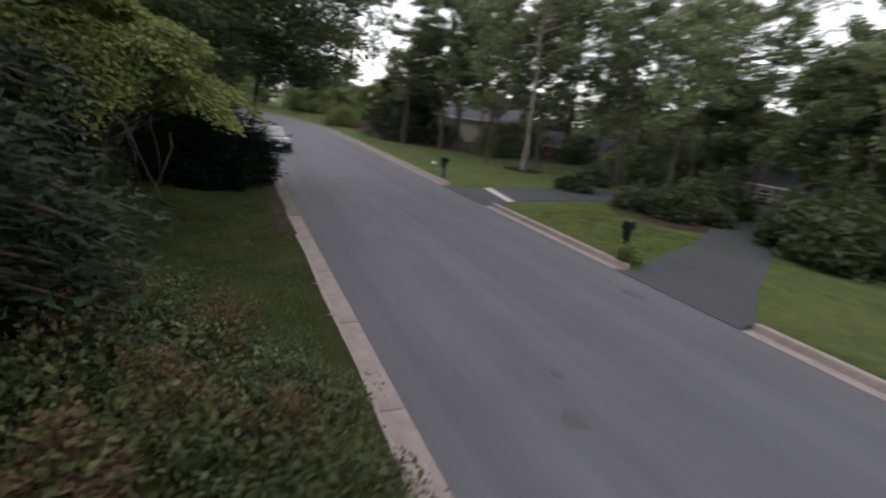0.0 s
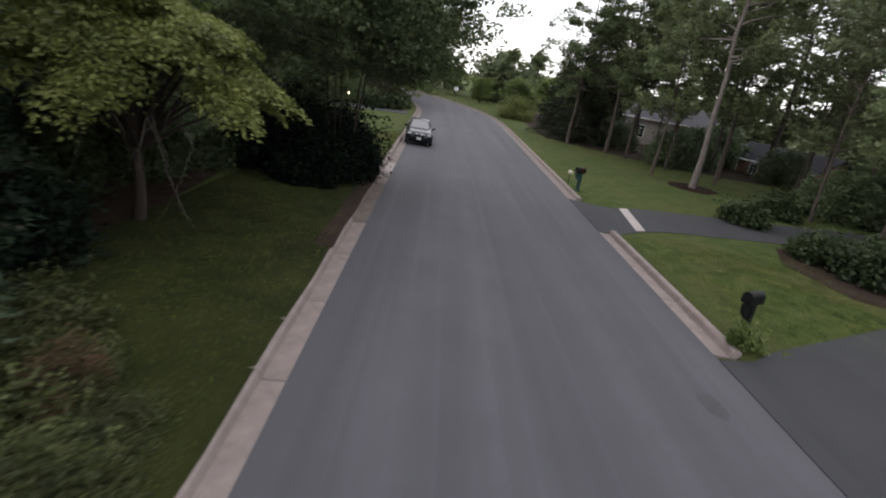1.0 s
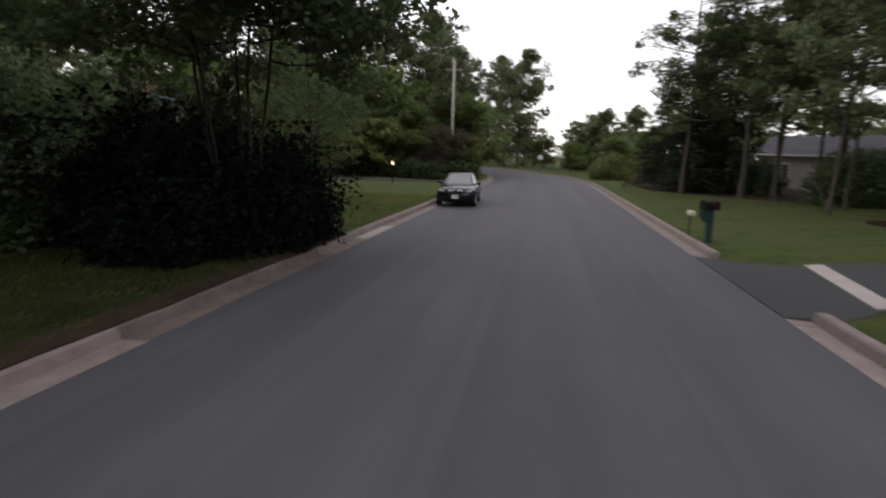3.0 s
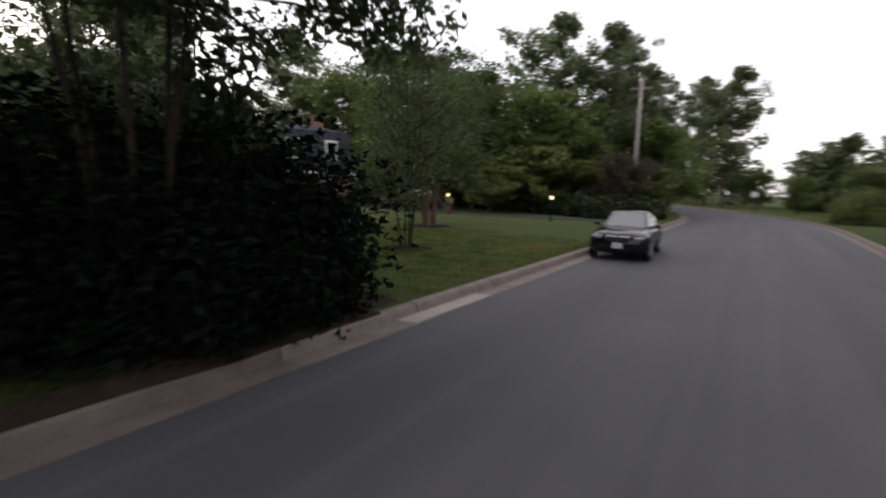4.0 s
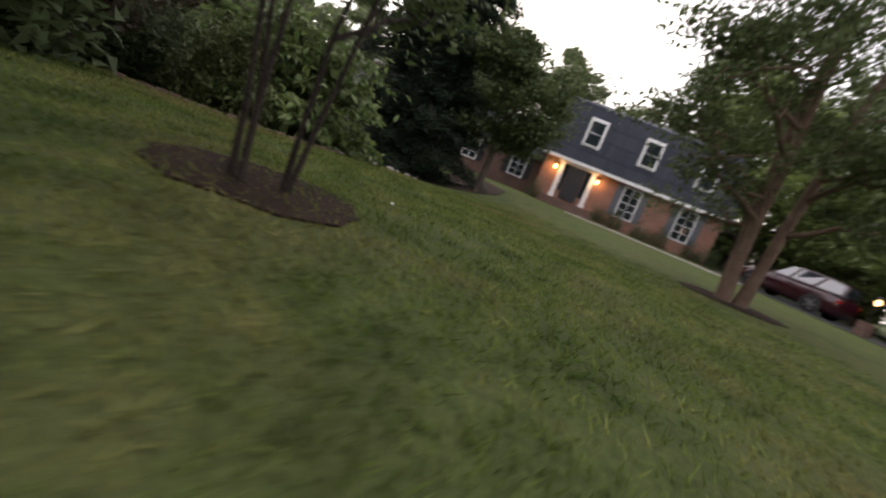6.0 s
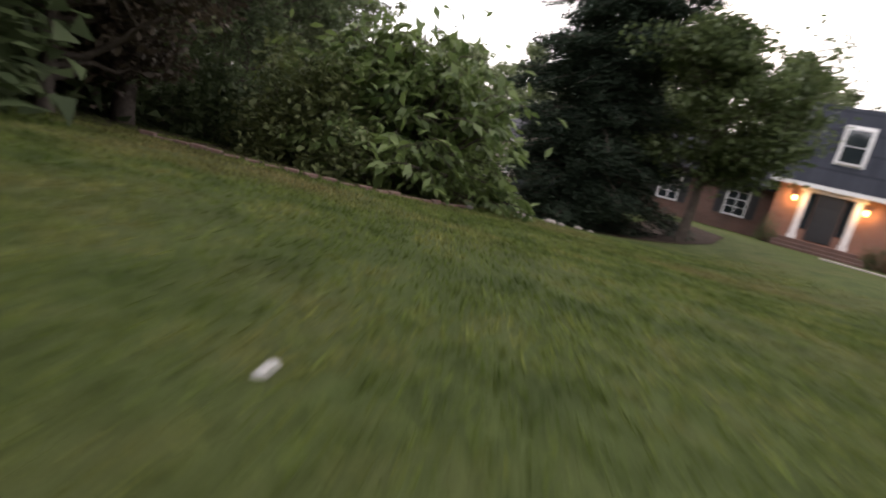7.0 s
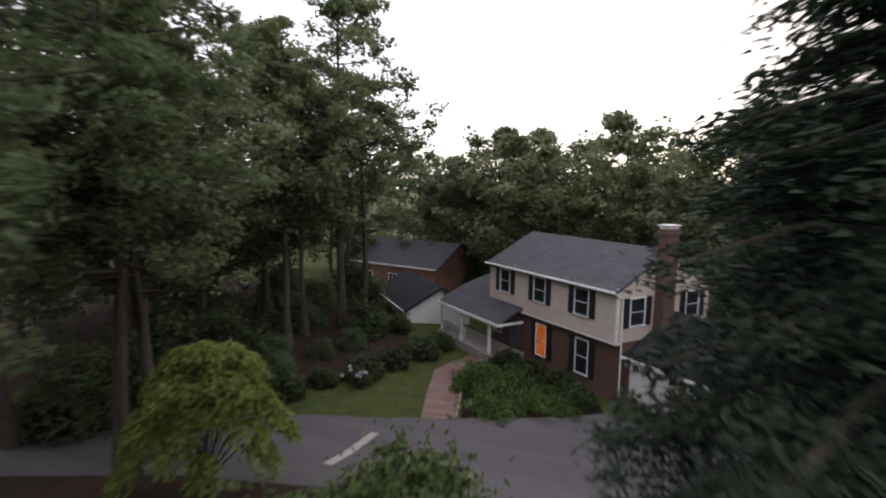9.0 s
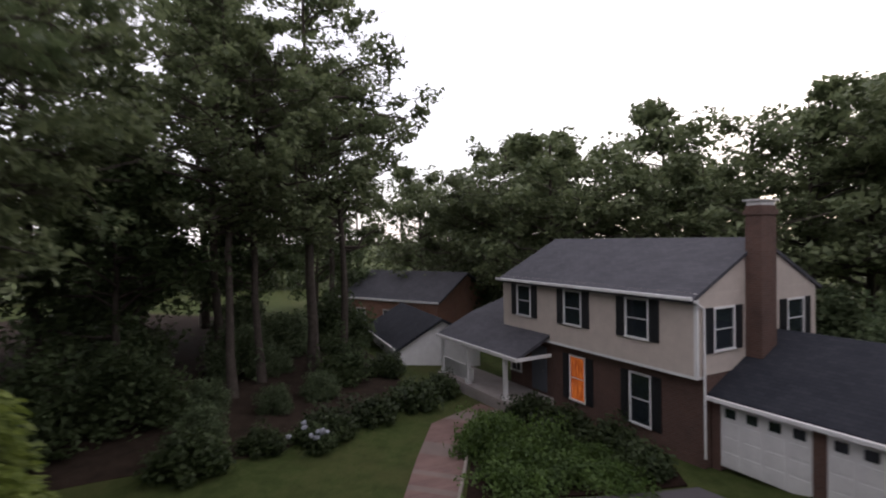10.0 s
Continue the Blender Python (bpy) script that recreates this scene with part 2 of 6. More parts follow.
LEAF_PLUM = leafy("leaves_plum", (0.030, 0.024, 0.018), (0.095, 0.074, 0.048), 0.8, 0.25)
LEAF_WEED = leafy("leaves_weed", (0.011, 0.021, 0.006), (0.108, 0.122, 0.038), 2.2, 0.3)
LEAF_STALK = leafy("leaves_weed_stalk", (0.046, 0.028, 0.014), (0.150, 0.096, 0.046), 3.0, 0.3)
LEAF_GREY = leafy("leaves_grey_green", (0.064, 0.098, 0.044), (0.195, 0.248, 0.130), 0.7, 0.42)
BLADE = blade_material()
BRICK = bricked("house_brick", (0.20, 0.075, 0.045), (0.29, 0.125, 0.078), (0.30, 0.26, 0.23))
DARK_BRICK = bricked("dark_brick", (0.085, 0.040, 0.030), (0.135, 0.068, 0.050), (0.15, 0.125, 0.11))
PAVER = bricked("path_brick", (0.15, 0.085, 0.072), (0.215, 0.13, 0.112), (0.20, 0.17, 0.15))
SLATE = shingled("slate_blue_shingles", (0.030, 0.034, 0.045), (0.052, 0.057, 0.072))
ROOF_GREY = shingled("roof_grey_shingles", (0.060, 0.060, 0.070), (0.095, 0.094, 0.106))
ROOF_DARK = shingled("roof_dark_shingles", (0.019, 0.021, 0.028), (0.036, 0.038, 0.047))
CREAM = painted("cream_siding", (0.57, 0.495, 0.435), 0.6)
WHITE = painted("white_trim", (0.78, 0.77, 0.76), 0.45)
GREY_WALL = painted("grey_wall", (0.33, 0.31, 0.29), 0.7)
SHUTTER = painted("dark_shutter", (0.018, 0.019, 0.022), 0.5)
GREY_SHUTTER = painted("slate_shutter", (0.10, 0.11, 0.13), 0.5)
GLASS = glassy("window_glass", (0.016, 0.022, 0.027))
LIT = lit_pane("lit_window", (0.20, 0.034, 0.008), (0.95, 0.26, 0.05), 0.42)
LAMP = glowing("warm_lamp", (1.0, 0.60, 0.24), 5.0)
LAMP_PALE = glowing("pale_lamp", (1.0, 0.80, 0.52), 3.0)
IRON = painted("black_iron", (0.012, 0.013, 0.014), 0.45, 0.6)
GREEN_PAINT = painted("dark_green_post", (0.012, 0.040, 0.035), 0.5)
PALE_PLASTIC = painted("pale_plastic", (0.55, 0.53, 0.42), 0.5)
POLE = mottled("pale_pole_timber", (0.30, 0.275, 0.25), (0.48, 0.45, 0.42), 3.0, 0.9, 25.0, 0.5)
TIMBER = mottled("grey_timber", (0.20, 0.17, 0.145), (0.34, 0.30, 0.265), 3.0, 0.9, 25.0, 0.5)
CAR_BLACK = painted("car_black", (0.006, 0.007, 0.010), 0.10, 0.0, 0.0, 0.42)
CAR_RED = painted("car_dark_red", (0.032, 0.006, 0.010), 0.2, 0.0, 0.2)
CHROME = painted("chrome", (0.75, 0.75, 0.76), 0.12, 1.0)
RUBBER = painted("tyre_rubber", (0.012, 0.012, 0.013), 0.85)
ALLOY = painted("alloy_rim", (0.38, 0.38, 0.40), 0.3, 0.9)
LENS = glassy("headlight_glass", (0.75, 0.77, 0.80), 0.08)
LENS_DARK = glassy("headlight_lens_dark", (0.22, 0.225, 0.235), 0.06)
CAR_GLASS = glassy("car_glass", (0.026, 0.030, 0.036), 0.03, 1.0, 1.85)
PLATE = painted("pale_plate", (0.62, 0.62, 0.60), 0.5)
BLOOM = leafy("pale_petals", (0.34, 0.36, 0.42), (0.55, 0.56, 0.62), 3.0, 0.3)
STONE = mottled("pale_stone", (0.17, 0.155, 0.14), (0.34, 0.31, 0.28), 5.0, 0.9, 40.0, 0.5)
RED_TAIL = glassy("tail_light_red", (0.30, 0.01, 0.01), 0.15)


# ---- building blocks ----
def part(name, bm, mat, parent=None, label="", smooth=False):
    me = bpy.data.meshes.new(name)
    bm.normal_update()
    bm.to_mesh(me)
    bm.free()
    me.materials.append(mat)
    if smooth:
        me.shade_smooth()
    ob = new(name, me)
    if parent is not None:
        ob.parent = parent
    return tagged(ob, label)


def arrays(name, verts, faces, mat, parent=None, label="", smooth=False):
    """A mesh from numpy arrays: faces are rows of equal length."""
    me = bpy.data.meshes.new(name)
    k = faces.shape[1]
    me.vertices.add(len(verts))
    me.vertices.foreach_set("co", np.ascontiguousarray(verts, np.float32).ravel())
    me.loops.add(faces.size)
    me.loops.foreach_set("vertex_index", np.ascontiguousarray(faces, np.int32).ravel())
    me.polygons.add(len(faces))
    me.polygons.foreach_set("loop_start", np.arange(0, faces.size, k, dtype=np.int32))
    me.update(calc_edges=True)
    me.materials.append(mat)
    if smooth:
        me.shade_smooth()
    ob = new(name, me)
    if parent is not None:
        ob.parent = parent
    return tagged(ob, label)


def thing(name, m, label, category, group="", kind=""):
    ob = new(name)
    ob.matrix_world = m
    ob.empty_display_size = 0.2
    return tagged(ob, label, category, group, kind)


def box(bm, x0, x1, y0, y1, z0, z1, edge=0.0, m=None):
    """A box between two corners, its edges rounded by edge."""
    made = bmesh.ops.create_cube(bm, size=1.0)["verts"]
    bmesh.ops.scale(bm, vec=(x1 - x0, y1 - y0, z1 - z0), verts=made)
    bmesh.ops.translate(bm, vec=((x0 + x1) / 2, (y0 + y1) / 2, (z0 + z1) / 2), verts=made)
    if edge:
        edges = list({e for v in made for e in v.link_edges})
        made = bmesh.ops.bevel(bm, geom=edges, offset=edge, segments=2, affect="EDGES", profile=0.6)["verts"]
    if m is not None:
        bmesh.ops.transform(bm, matrix=m, verts=list({v for v in made}))
    return bm


def one_box(*a, **k):
    return box(bmesh.new(), *a, **k)


def rod(bm, a, b, ra, rb=None, n=10):
    """A tapered round bar from a to b."""
    a, b = Vector(a), Vector(b)
    turn = (b - a).to_track_quat("Z", "Y").to_matrix().to_4x4()
    m = Matrix.Translation((a + b) / 2) @ turn
    bmesh.ops.create_cone(bm, cap_ends=True, segments=n, radius1=ra, radius2=ra if rb is None else rb, depth=(b - a).length, matrix=m)
    return bm


def ball(bm, c, r, n=10):
    bmesh.ops.create_uvsphere(bm, u_segments=n, v_segments=max(6, n * 2 // 3), radius=1.0, matrix=Matrix.LocRotScale(c, None, r if hasattr(r, "__len__") else (r, r, r)))
    return bm


def prism(bm, outline, y0, y1):
    """An outline of (x, z) swept from y0 to y1."""
    front = [bm.verts.new((x, y0, z)) for x, z in outline]
    back = [bm.verts.new((x, y1, z)) for x, z in outline]
    bm.faces.new(front)
    bm.faces.new(back[::-1])
    for k in range(len(outline)):
        j = (k + 1) % len(outline)
        bm.faces.new((front[j], front[k], back[k], back[j]))
    bmesh.ops.recalc_face_normals(bm, faces=bm.faces[:])
    return bm


def slab(bm, corners, thick):
    """A flat plate: a ring of corners, thickened downwards."""
    top = [bm.verts.new(c) for c in corners]
    low = [bm.verts.new((c[0], c[1], c[2] - thick)) for c in corners]
    bm.faces.new(top)
    bm.faces.new(low[::-1])
    for k in range(len(top)):
        j = (k + 1) % len(top)
        bm.faces.new((top[j], top[k], low[k], low[j]))
    bmesh.ops.recalc_face_normals(bm, faces=bm.faces[:])
    return bm


# ---- the lie of the land ----
def smooth_step(a, b, v):
    k = min(1.0, max(0.0, (v - a) / (b - a)))
    return k * k * (3 - 2 * k)


def along(v, stops):
    """Linear between stops of (position, value)."""
    if v <= stops[0][0]:
        return stops[0][1]
    for (a, p), (b, q) in zip(stops, stops[1:]):
        if v <= b:
            return p + (q - p) * (v - a) / (b - a)
    return stops[-1][1]


ROAD_HALF, KERB_OUT = 4.4, 5.05


def road_x(y):
    return -0.006 * max(0.0, y - 58.0) ** 2 if y < 110 else -0.006 * 52.0**2 - 0.624 * (y - 110)


def land(x, y):
    """Height of the ground; the road lies at 0."""
    s = x - road_x(y)
    if abs(s) < KERB_OUT - 0.04:
        return -0.06
    if s > 0:
        bank = 0.15 + 0.012 * min(30.0, s - 5)
        mouth = max(smooth_step(5.0, 5.7, y) * smooth_step(10.5, 9.9, y), smooth_step(19.0, 19.7, y) * smooth_step(25.8, 25.1, y))
        return bank - mouth * 0.20 * smooth_step(8.0, 5.0, s)
    fall = along(-x, [(5, 0.15), (10, 0.16), (14, 0.02), (18, -0.25), (24, -0.6), (29, -1.1), (34, -2.1), (39, -2.95), (46, -3.4), (56, -3.6), (75, -4.6), (120, -6)])
    fall += 0.10 * smooth_step(36, 46, -x) * max(0.0, min(22.0, 22.0 - y))
    rise = along(-x, [(5, 0.15), (12, 0.14), (22, 0.02), (30, -0.02), (44, -0.1), (60, -2.5), (90, -5)])
    k = smooth_step(35.5, 42.5, y + 0.08 * (-x - 20))
    return fall * (1 - k) + rise * k


def on(x, y, dz=0.0):
    return Vector((x, y, land(x, y) + dz))


def lay(name, outline, dz, mat, label, category, kind="structure", step=1.0, flat=None):
    """A sheet with that outline, laid dz over the ground, with a skirt down into it."""
    bm = bmesh.new()
    bm.faces.new([bm.verts.new((x, y, 0)) for x, y in outline])
    xs, ys = [p[0] for p in outline], [p[1] for p in outline]
    for k in range(1, int((max(xs) - min(xs)) / step) + 1):
        bmesh.ops.bisect_plane(bm, geom=bm.verts[:] + bm.edges[:] + bm.faces[:], plane_co=(min(xs) + k * step, 0, 0), plane_no=(1, 0, 0))
    for k in range(1, int((max(ys) - min(ys)) / step) + 1):
        bmesh.ops.bisect_plane(bm, geom=bm.verts[:] + bm.edges[:] + bm.faces[:], plane_co=(0, min(ys) + k * step, 0), plane_no=(0, 1, 0))
    for v in bm.verts:
        v.co.z = (land(v.co.x, v.co.y) if flat is None else flat(v.co.x, v.co.y)) + dz
    rim = [e for e in bm.edges if e.is_boundary]
    low = bmesh.ops.extrude_edge_only(bm, edges=rim)["geom"]
    for v in low:
        if isinstance(v, bmesh.types.BMVert):
            v.co.z -= 0.09
    bmesh.ops.recalc_face_normals(bm, faces=bm.faces[:])
    return tagged(part(name, bm, mat), label, category, "", kind)


def ring(cx, cy, rx, ry, n=22, wob=0.08, seed=0):
    rng = random.Random(seed)
    return [(cx + rx * math.cos(a) * (1 + rng.uniform(-wob, wob)), cy + ry * math.sin(a) * (1 + rng.uniform(-wob, wob))) for a in (2 * math.pi * k / n for k in range(n))]


def build_ground():
    ss = [-900, -500, -300, -200, -150] + [-120 + 4 * k for k in range(15)] + [-60 + 1.0 * k for k in range(55)] + [-5.08, -5.0] + [-3, 0, 3] + [5.0, 5.08] + [6 + k for k in range(20)] + [27 + 4 * k for k in range(16)] + [100, 150, 250, 500, 900]
    ys = [-600, -300, -150, -80, -50, -35] + [-25 + 0.5 * k for k in range(192)] + [73 + 3 * k for k in range(20)] + [140, 170, 220, 300, 500, 900]
    verts = np.array([(s + road_x(y), y, land(s + road_x(y), y)) for y in ys for s in ss])
    n = len(ss)
    a = np.array([j * n + i for j in range(len(ys) - 1) for i in range(n - 1)])
    faces = np.stack([a, a + 1, a + n + 1, a + n], 1)
    return tagged(arrays("ground", verts, faces, LAWN, smooth=True), "mown green lawn with dry patches, sloping away from the road", "lawn", "", "structure")


def build_road():
    ys = [-120, -60, -30] + [-20 + 2.0 * k for k in range(66)] + [120, 160, 220]
    half = ROAD_HALF + 0.02
    verts = np.array([(s + road_x(y), y, 0.03 * (1 - (s / half) ** 2)) for y in ys for s in np.linspace(-half, half, 9)])
    a = np.array([j * 9 + i for j in range(len(ys) - 1) for i in range(8)])
    faces = np.stack([a, a + 1, a + 10, a + 9], 1)
    return tagged(arrays("road", verts, faces, ASPHALT, smooth=True), "worn grey asphalt street with paler wheel tracks", "road", "", "structure")


def kerb_mesh(name, length, drop=0.0, mat=CONCRETE):
    """A kerb with its gutter pan; the gutter's inner edge at x = 0, the lawn at x = 0.65."""
    bm = bmesh.new()
    h = 0.15 - drop
    line = [(0, -0.1), (0, 0.005), (0.40, -0.015), (0.44, h - 0.03), (0.47, h), (0.63, h), (0.65, h - 0.02), (0.65, -0.1)]
    prism(bm, line, 0.014, length - 0.014)
    me = bpy.data.meshes.new(name)
    bm.to_mesh(me)
    bm.free()
    me.materials.append(mat)
    return me


build_ground()
build_road()


# ---- trees and shrubs ----
def tubes(lines, sides=6):
    """Tapered tubes round lines of (points, radii)."""
    vs, fs, base = [], [], 0
    ang = np.arange(sides) * 2 * np.pi / sides
    for pts, rad in lines:
        pts, rad = np.asarray(pts, float), np.asarray(rad, float)
        d = np.gradient(pts, axis=0)
        d /= np.linalg.norm(d, axis=1, keepdims=True) + 1e-9
        ref = np.where(np.abs(d[:, 2:3]) > 0.9, [[1.0, 0, 0]], [[0, 0, 1.0]])
        u = np.cross(d, ref)
        u /= np.linalg.norm(u, axis=1, keepdims=True) + 1e-9
        w = np.cross(d, u)
        v = pts[:, None] + rad[:, None, None] * (np.cos(ang)[None, :, None] * u[:, None] + np.sin(ang)[None, :, None] * w[:, None])
        vs.append(v.reshape(-1, 3))
        k = np.arange(len(pts) - 1)[:, None] * sides + np.arange(sides)[None]
        nxt = np.arange(len(pts) - 1)[:, None] * sides + (np.arange(sides)[None] + 1) % sides
        fs.append((np.stack([k, nxt, nxt + sides, k + sides], -1) + base).reshape(-1, 4))
        base += len(pts) * sides
    return np.concatenate(vs), np.concatenate(fs)


def leaves(rng, centres, size, wide=0.55, flat=0.5, droop=0.0, far=False, axis=None):
    """One bent leaf of two triangles round each centre; one triangle for far trees."""
    n = len(centres)
    a = rng.normal(size=(n, 3))
    a[:, 2] = a[:, 2] * (1 - flat) - droop
    if axis is not None:
        a = a * 0.42 + axis
    a /= np.linalg.norm(a, axis=1, keepdims=True) + 1e-9
    up = rng.normal(size=(n, 3)) * (1.05 - flat) + [0, 0, 1]
    b = np.cross(a, up)
    b /= np.linalg.norm(b, axis=1, keepdims=True) + 1e-9
    s = size * rng.uniform(0.6, 1.3, (n, 1))
    if far:
        v = np.stack([centres - a * s / 2 - b * s * wide / 2, centres - a * s / 2 + b * s * wide / 2, centres + a * s / 2], 1)
        return v.reshape(-1, 3), np.arange(3 * n).reshape(-1, 3)
    lift = np.cross(b, a) * s * 0.12
    v = np.stack([centres - a * s / 2, centres + b * s * wide / 2 + lift, centres + a * s / 2, centres - b * s * wide / 2 + lift], 1)
    k = np.arange(n)[:, None] * 4
    return v.reshape(-1, 3), np.concatenate([k, k + 1, k + 2, k + 3], 1)


def wander(rng, a, b, n, wob):
    t = np.linspace(0, 1, n)[:, None]
    p = np.asarray(a) + (np.asarray(b) - np.asarray(a)) * t
    w = np.cumsum(rng.normal(size=(n, 3)) * wob, 0)
    w -= w[:1] + (w[-1:] - w[:1]) * t
    return p + w


def broad_tree(name, seed, height, spread, trunk, clear, leaf_mat, bark, count, leaf=0.22, limbs=14, clump=0.8, label="", top=1.0, stems=1, lean=0.0, gaps=0.0, squash=0.8, far=False):
    """A deciduous tree: trunk or stems, limbs that rise and fork, leaf clumps at their ends."""
    rng = np.random.default_rng(seed)
    lines, tips = [], []
    for st in range(stems):
        ang = 2 * np.pi * st / stems + rng.uniform(0, 1)
        foot = np.array([np.cos(ang), np.sin(ang), 0]) * (0.0 if stems == 1 else 0.18)
        head = np.array([np.cos(ang), np.sin(ang), 0]) * (lean if stems == 1 else spread * 0.35) + [0, 0, height * 0.92]
        pts = wander(rng, foot - [0, 0, 0.3], head, 9, 0.05 * height / 9)
        rad = trunk * np.linspace(1, 0.16, 9)
        rad[0] *= 1.35
        lines.append((pts, rad))
        for k in range(limbs // stems):
            f = clear + (0.97 - clear) * ((k + rng.uniform(0, 0.8)) / (limbs // stems))
            i = f * 8
            p0 = pts[int(i)] + (pts[min(8, int(i) + 1)] - pts[int(i)]) * (i % 1)
            reach = spread * (0.55 + 0.5 * math.sin(math.pi * min(1, (f - clear) / (1 - clear) * 0.85 + 0.18)) ** 0.8) * rng.uniform(0.65, 1.05)
            if f > 0.85:
                reach *= 0.6
            az = rng.uniform(0, 2 * np.pi) if stems == 1 else ang + rng.uniform(-1.4, 1.4)
            p1 = p0 + [np.cos(az) * reach, np.sin(az) * reach, reach * rng.uniform(0.1, 0.6) * top]
            limb = wander(rng, p0, p1, 6, reach * 0.05)
            r0 = trunk * (1.05 - f) * 0.5 + 0.015
            lines.append((limb, r0 * np.linspace(1, 0.2, 6)))
            tips += [limb[3], limb[4], limb[5]]
            for _ in range(3):
                q0 = limb[rng.integers(2, 5)]
                q1 = q0 + rng.normal(size=3) * reach * 0.33 * [1, 1, squash * 0.7] + [0, 0, reach * 0.1]
                tw = wander(rng, q0, q1, 4, reach * 0.03)
                lines.append((tw, r0 * 0.4 * np.linspace(1, 0.25, 4)))
                tips += [tw[2], tw[3]]
    tips = np.array(tips)
    keep = rng.uniform(size=len(tips)) >= gaps
    tips = tips[keep]
    weight = rng.uniform(0.4, 1.6, len(tips))
    pick = rng.choice(len(tips), count, p=weight / weight.sum())
    spread_c = clump * rng.uniform(0.55, 1.25, len(tips))[pick][:, None]
    off = rng.normal(size=(count, 3))
    off *= rng.uniform(0.45, 1.1, (count, 1)) / np.linalg.norm(off, axis=1, keepdims=True)
    off *= spread_c * [1.15, 1.15, 0.72 * squash / 0.8]
    tv, tf = tubes(lines, 4 if far else 6)
    lv, lf = leaves(rng, tips[pick] + off, leaf, 0.75 if far else 0.55, far=far)
    tree = thing(name, Matrix(), label, "tree")
    arrays("trunk", tv, tf, bark, tree, smooth=True)
    arrays("crown", lv, lf, leaf_mat, tree)
    return tree


def conifer(name, seed, height, spread, trunk, leaf_mat, count, label="", clear=0.05, tiers=26, droop=0.35, leaf=0.2, taper=1.0, boughs=6, far=False):
    """An evergreen: a straight trunk, tiers of drooping boughs, sprays of needles along each."""
    rng = np.random.default_rng(seed)
    lines = [(np.array([[0, 0, -0.3], [0.03, 0, height * 0.5], [0, 0.03, height]]), np.array([trunk, trunk * 0.6, 0.02]))]
    cs, ws = [], []
    for k in range(tiers):
        f = clear + (1 - clear) * k / tiers
        r = spread * (1 - f) ** taper * (0.85 + 0.3 * rng.uniform()) + 0.25
        for j in range(boughs):
            az = rng.uniform(0, 2 * np.pi)
            rr = r * rng.uniform(0.7, 1.12)
            p0 = np.array([0, 0, f * height])
            p1 = p0 + [np.cos(az) * rr, np.sin(az) * rr, -rr * droop * rng.uniform(0.3, 1.2) + 0.2]
            mid = (p0 + p1) / 2 + [0, 0, rr * 0.10]
            lines.append((np.array([p0, mid, p1]), np.array([0.05, 0.03, 0.01]) * (0.5 + rr / spread)))
            m = max(6, int(count * rr / (tiers * boughs * spread * 0.55)))
            t = rng.uniform(0.12, 1.05, m) ** 0.75
            q = ((1 - t) ** 2)[:, None] * p0 + (2 * t * (1 - t))[:, None] * mid + (t**2)[:, None] * p1
            side = np.array([-np.sin(az), np.cos(az), 0])
            wide = rr * 0.24 * (1.1 - t)[:, None] + 0.12
            q = q + rng.normal(size=(m, 1)) * wide * side + rng.normal(size=(m, 3)) * [0.09, 0.09, 0.12]
            cs.append(q)
            ws.append(side * rng.choice([-0.75, 0.75], (m, 1)) + np.array([np.cos(az), np.sin(az), -droop * 0.6]))
    tv, tf = tubes(lines, 5)
    lv, lf = leaves(rng, np.concatenate(cs), leaf, 0.36, 0.35, 0.0, far, np.concatenate(ws))
    tree = thing(name, Matrix(), label, "tree")
    arrays("trunk", tv, tf, BARK, tree, smooth=True)
    arrays("crown", lv, lf, leaf_mat, tree)
    return tree


def bush(name, seed, rx, ry, h, leaf_mat, count, leaf=0.1, label="", category="shrub", lumps=26, rough=0.28, inner=0.35, far=False):
    """A shrub: stems from one foot, foliage in uneven lumps round its outline."""
    rng = np.random.default_rng(seed)
    d = rng.normal(size=(lumps, 3))
    d[:, 2] = np.abs(d[:, 2]) * 0.9 + 0.05
    d /= np.linalg.norm(d, axis=1, keepdims=True)
    ctr = d * [rx, ry, h] * rng.uniform(1 - rough * 1.6, 1.0, (lumps, 1)) * 0.86
    ctr[:, 2] = np.maximum(ctr[:, 2], 0.12 * h)
    low = rng.uniform(0, 2 * np.pi, lumps // 2)
    foot = np.stack([np.cos(low) * rx * 0.8, np.sin(low) * ry * 0.8, rng.uniform(0.08, 0.3, lumps // 2) * h], 1)
    core = rng.normal(size=(lumps // 2, 3)) * [rx * inner, ry * inner, h * 0.2] + [0, 0, h * 0.45]
    ctr = np.concatenate([ctr, foot, core])
    pick = rng.integers(0, len(ctr), count)
    sd = np.array([rx, ry, h * 0.85]) * rng.uniform(0.1, 0.24, len(ctr))[pick][:, None]
    pos = ctr[pick] + np.clip(rng.normal(size=(count, 3)), -1.6, 1.6) * sd
    pos[:, 2] = np.abs(pos[:, 2]) + 0.02
    lines = [(wander(rng, [0, 0, -0.15], c, 4, 0.04), np.array([0.035, 0.025, 0.015, 0.006]) * max(0.5, min(2.0, h / 2))) for c in ctr[:: max(1, len(ctr) // 14)]]
    tv, tf = tubes(lines, 5)
    lv, lf = leaves(rng, pos, leaf, 0.75 if far else 0.55, far=far)
    ob = thing(name, Matrix(), label, category)
    arrays("stem", tv, tf, BARK, ob, smooth=True)
    arrays("foliage", lv, lf, leaf_mat, ob)
    return ob


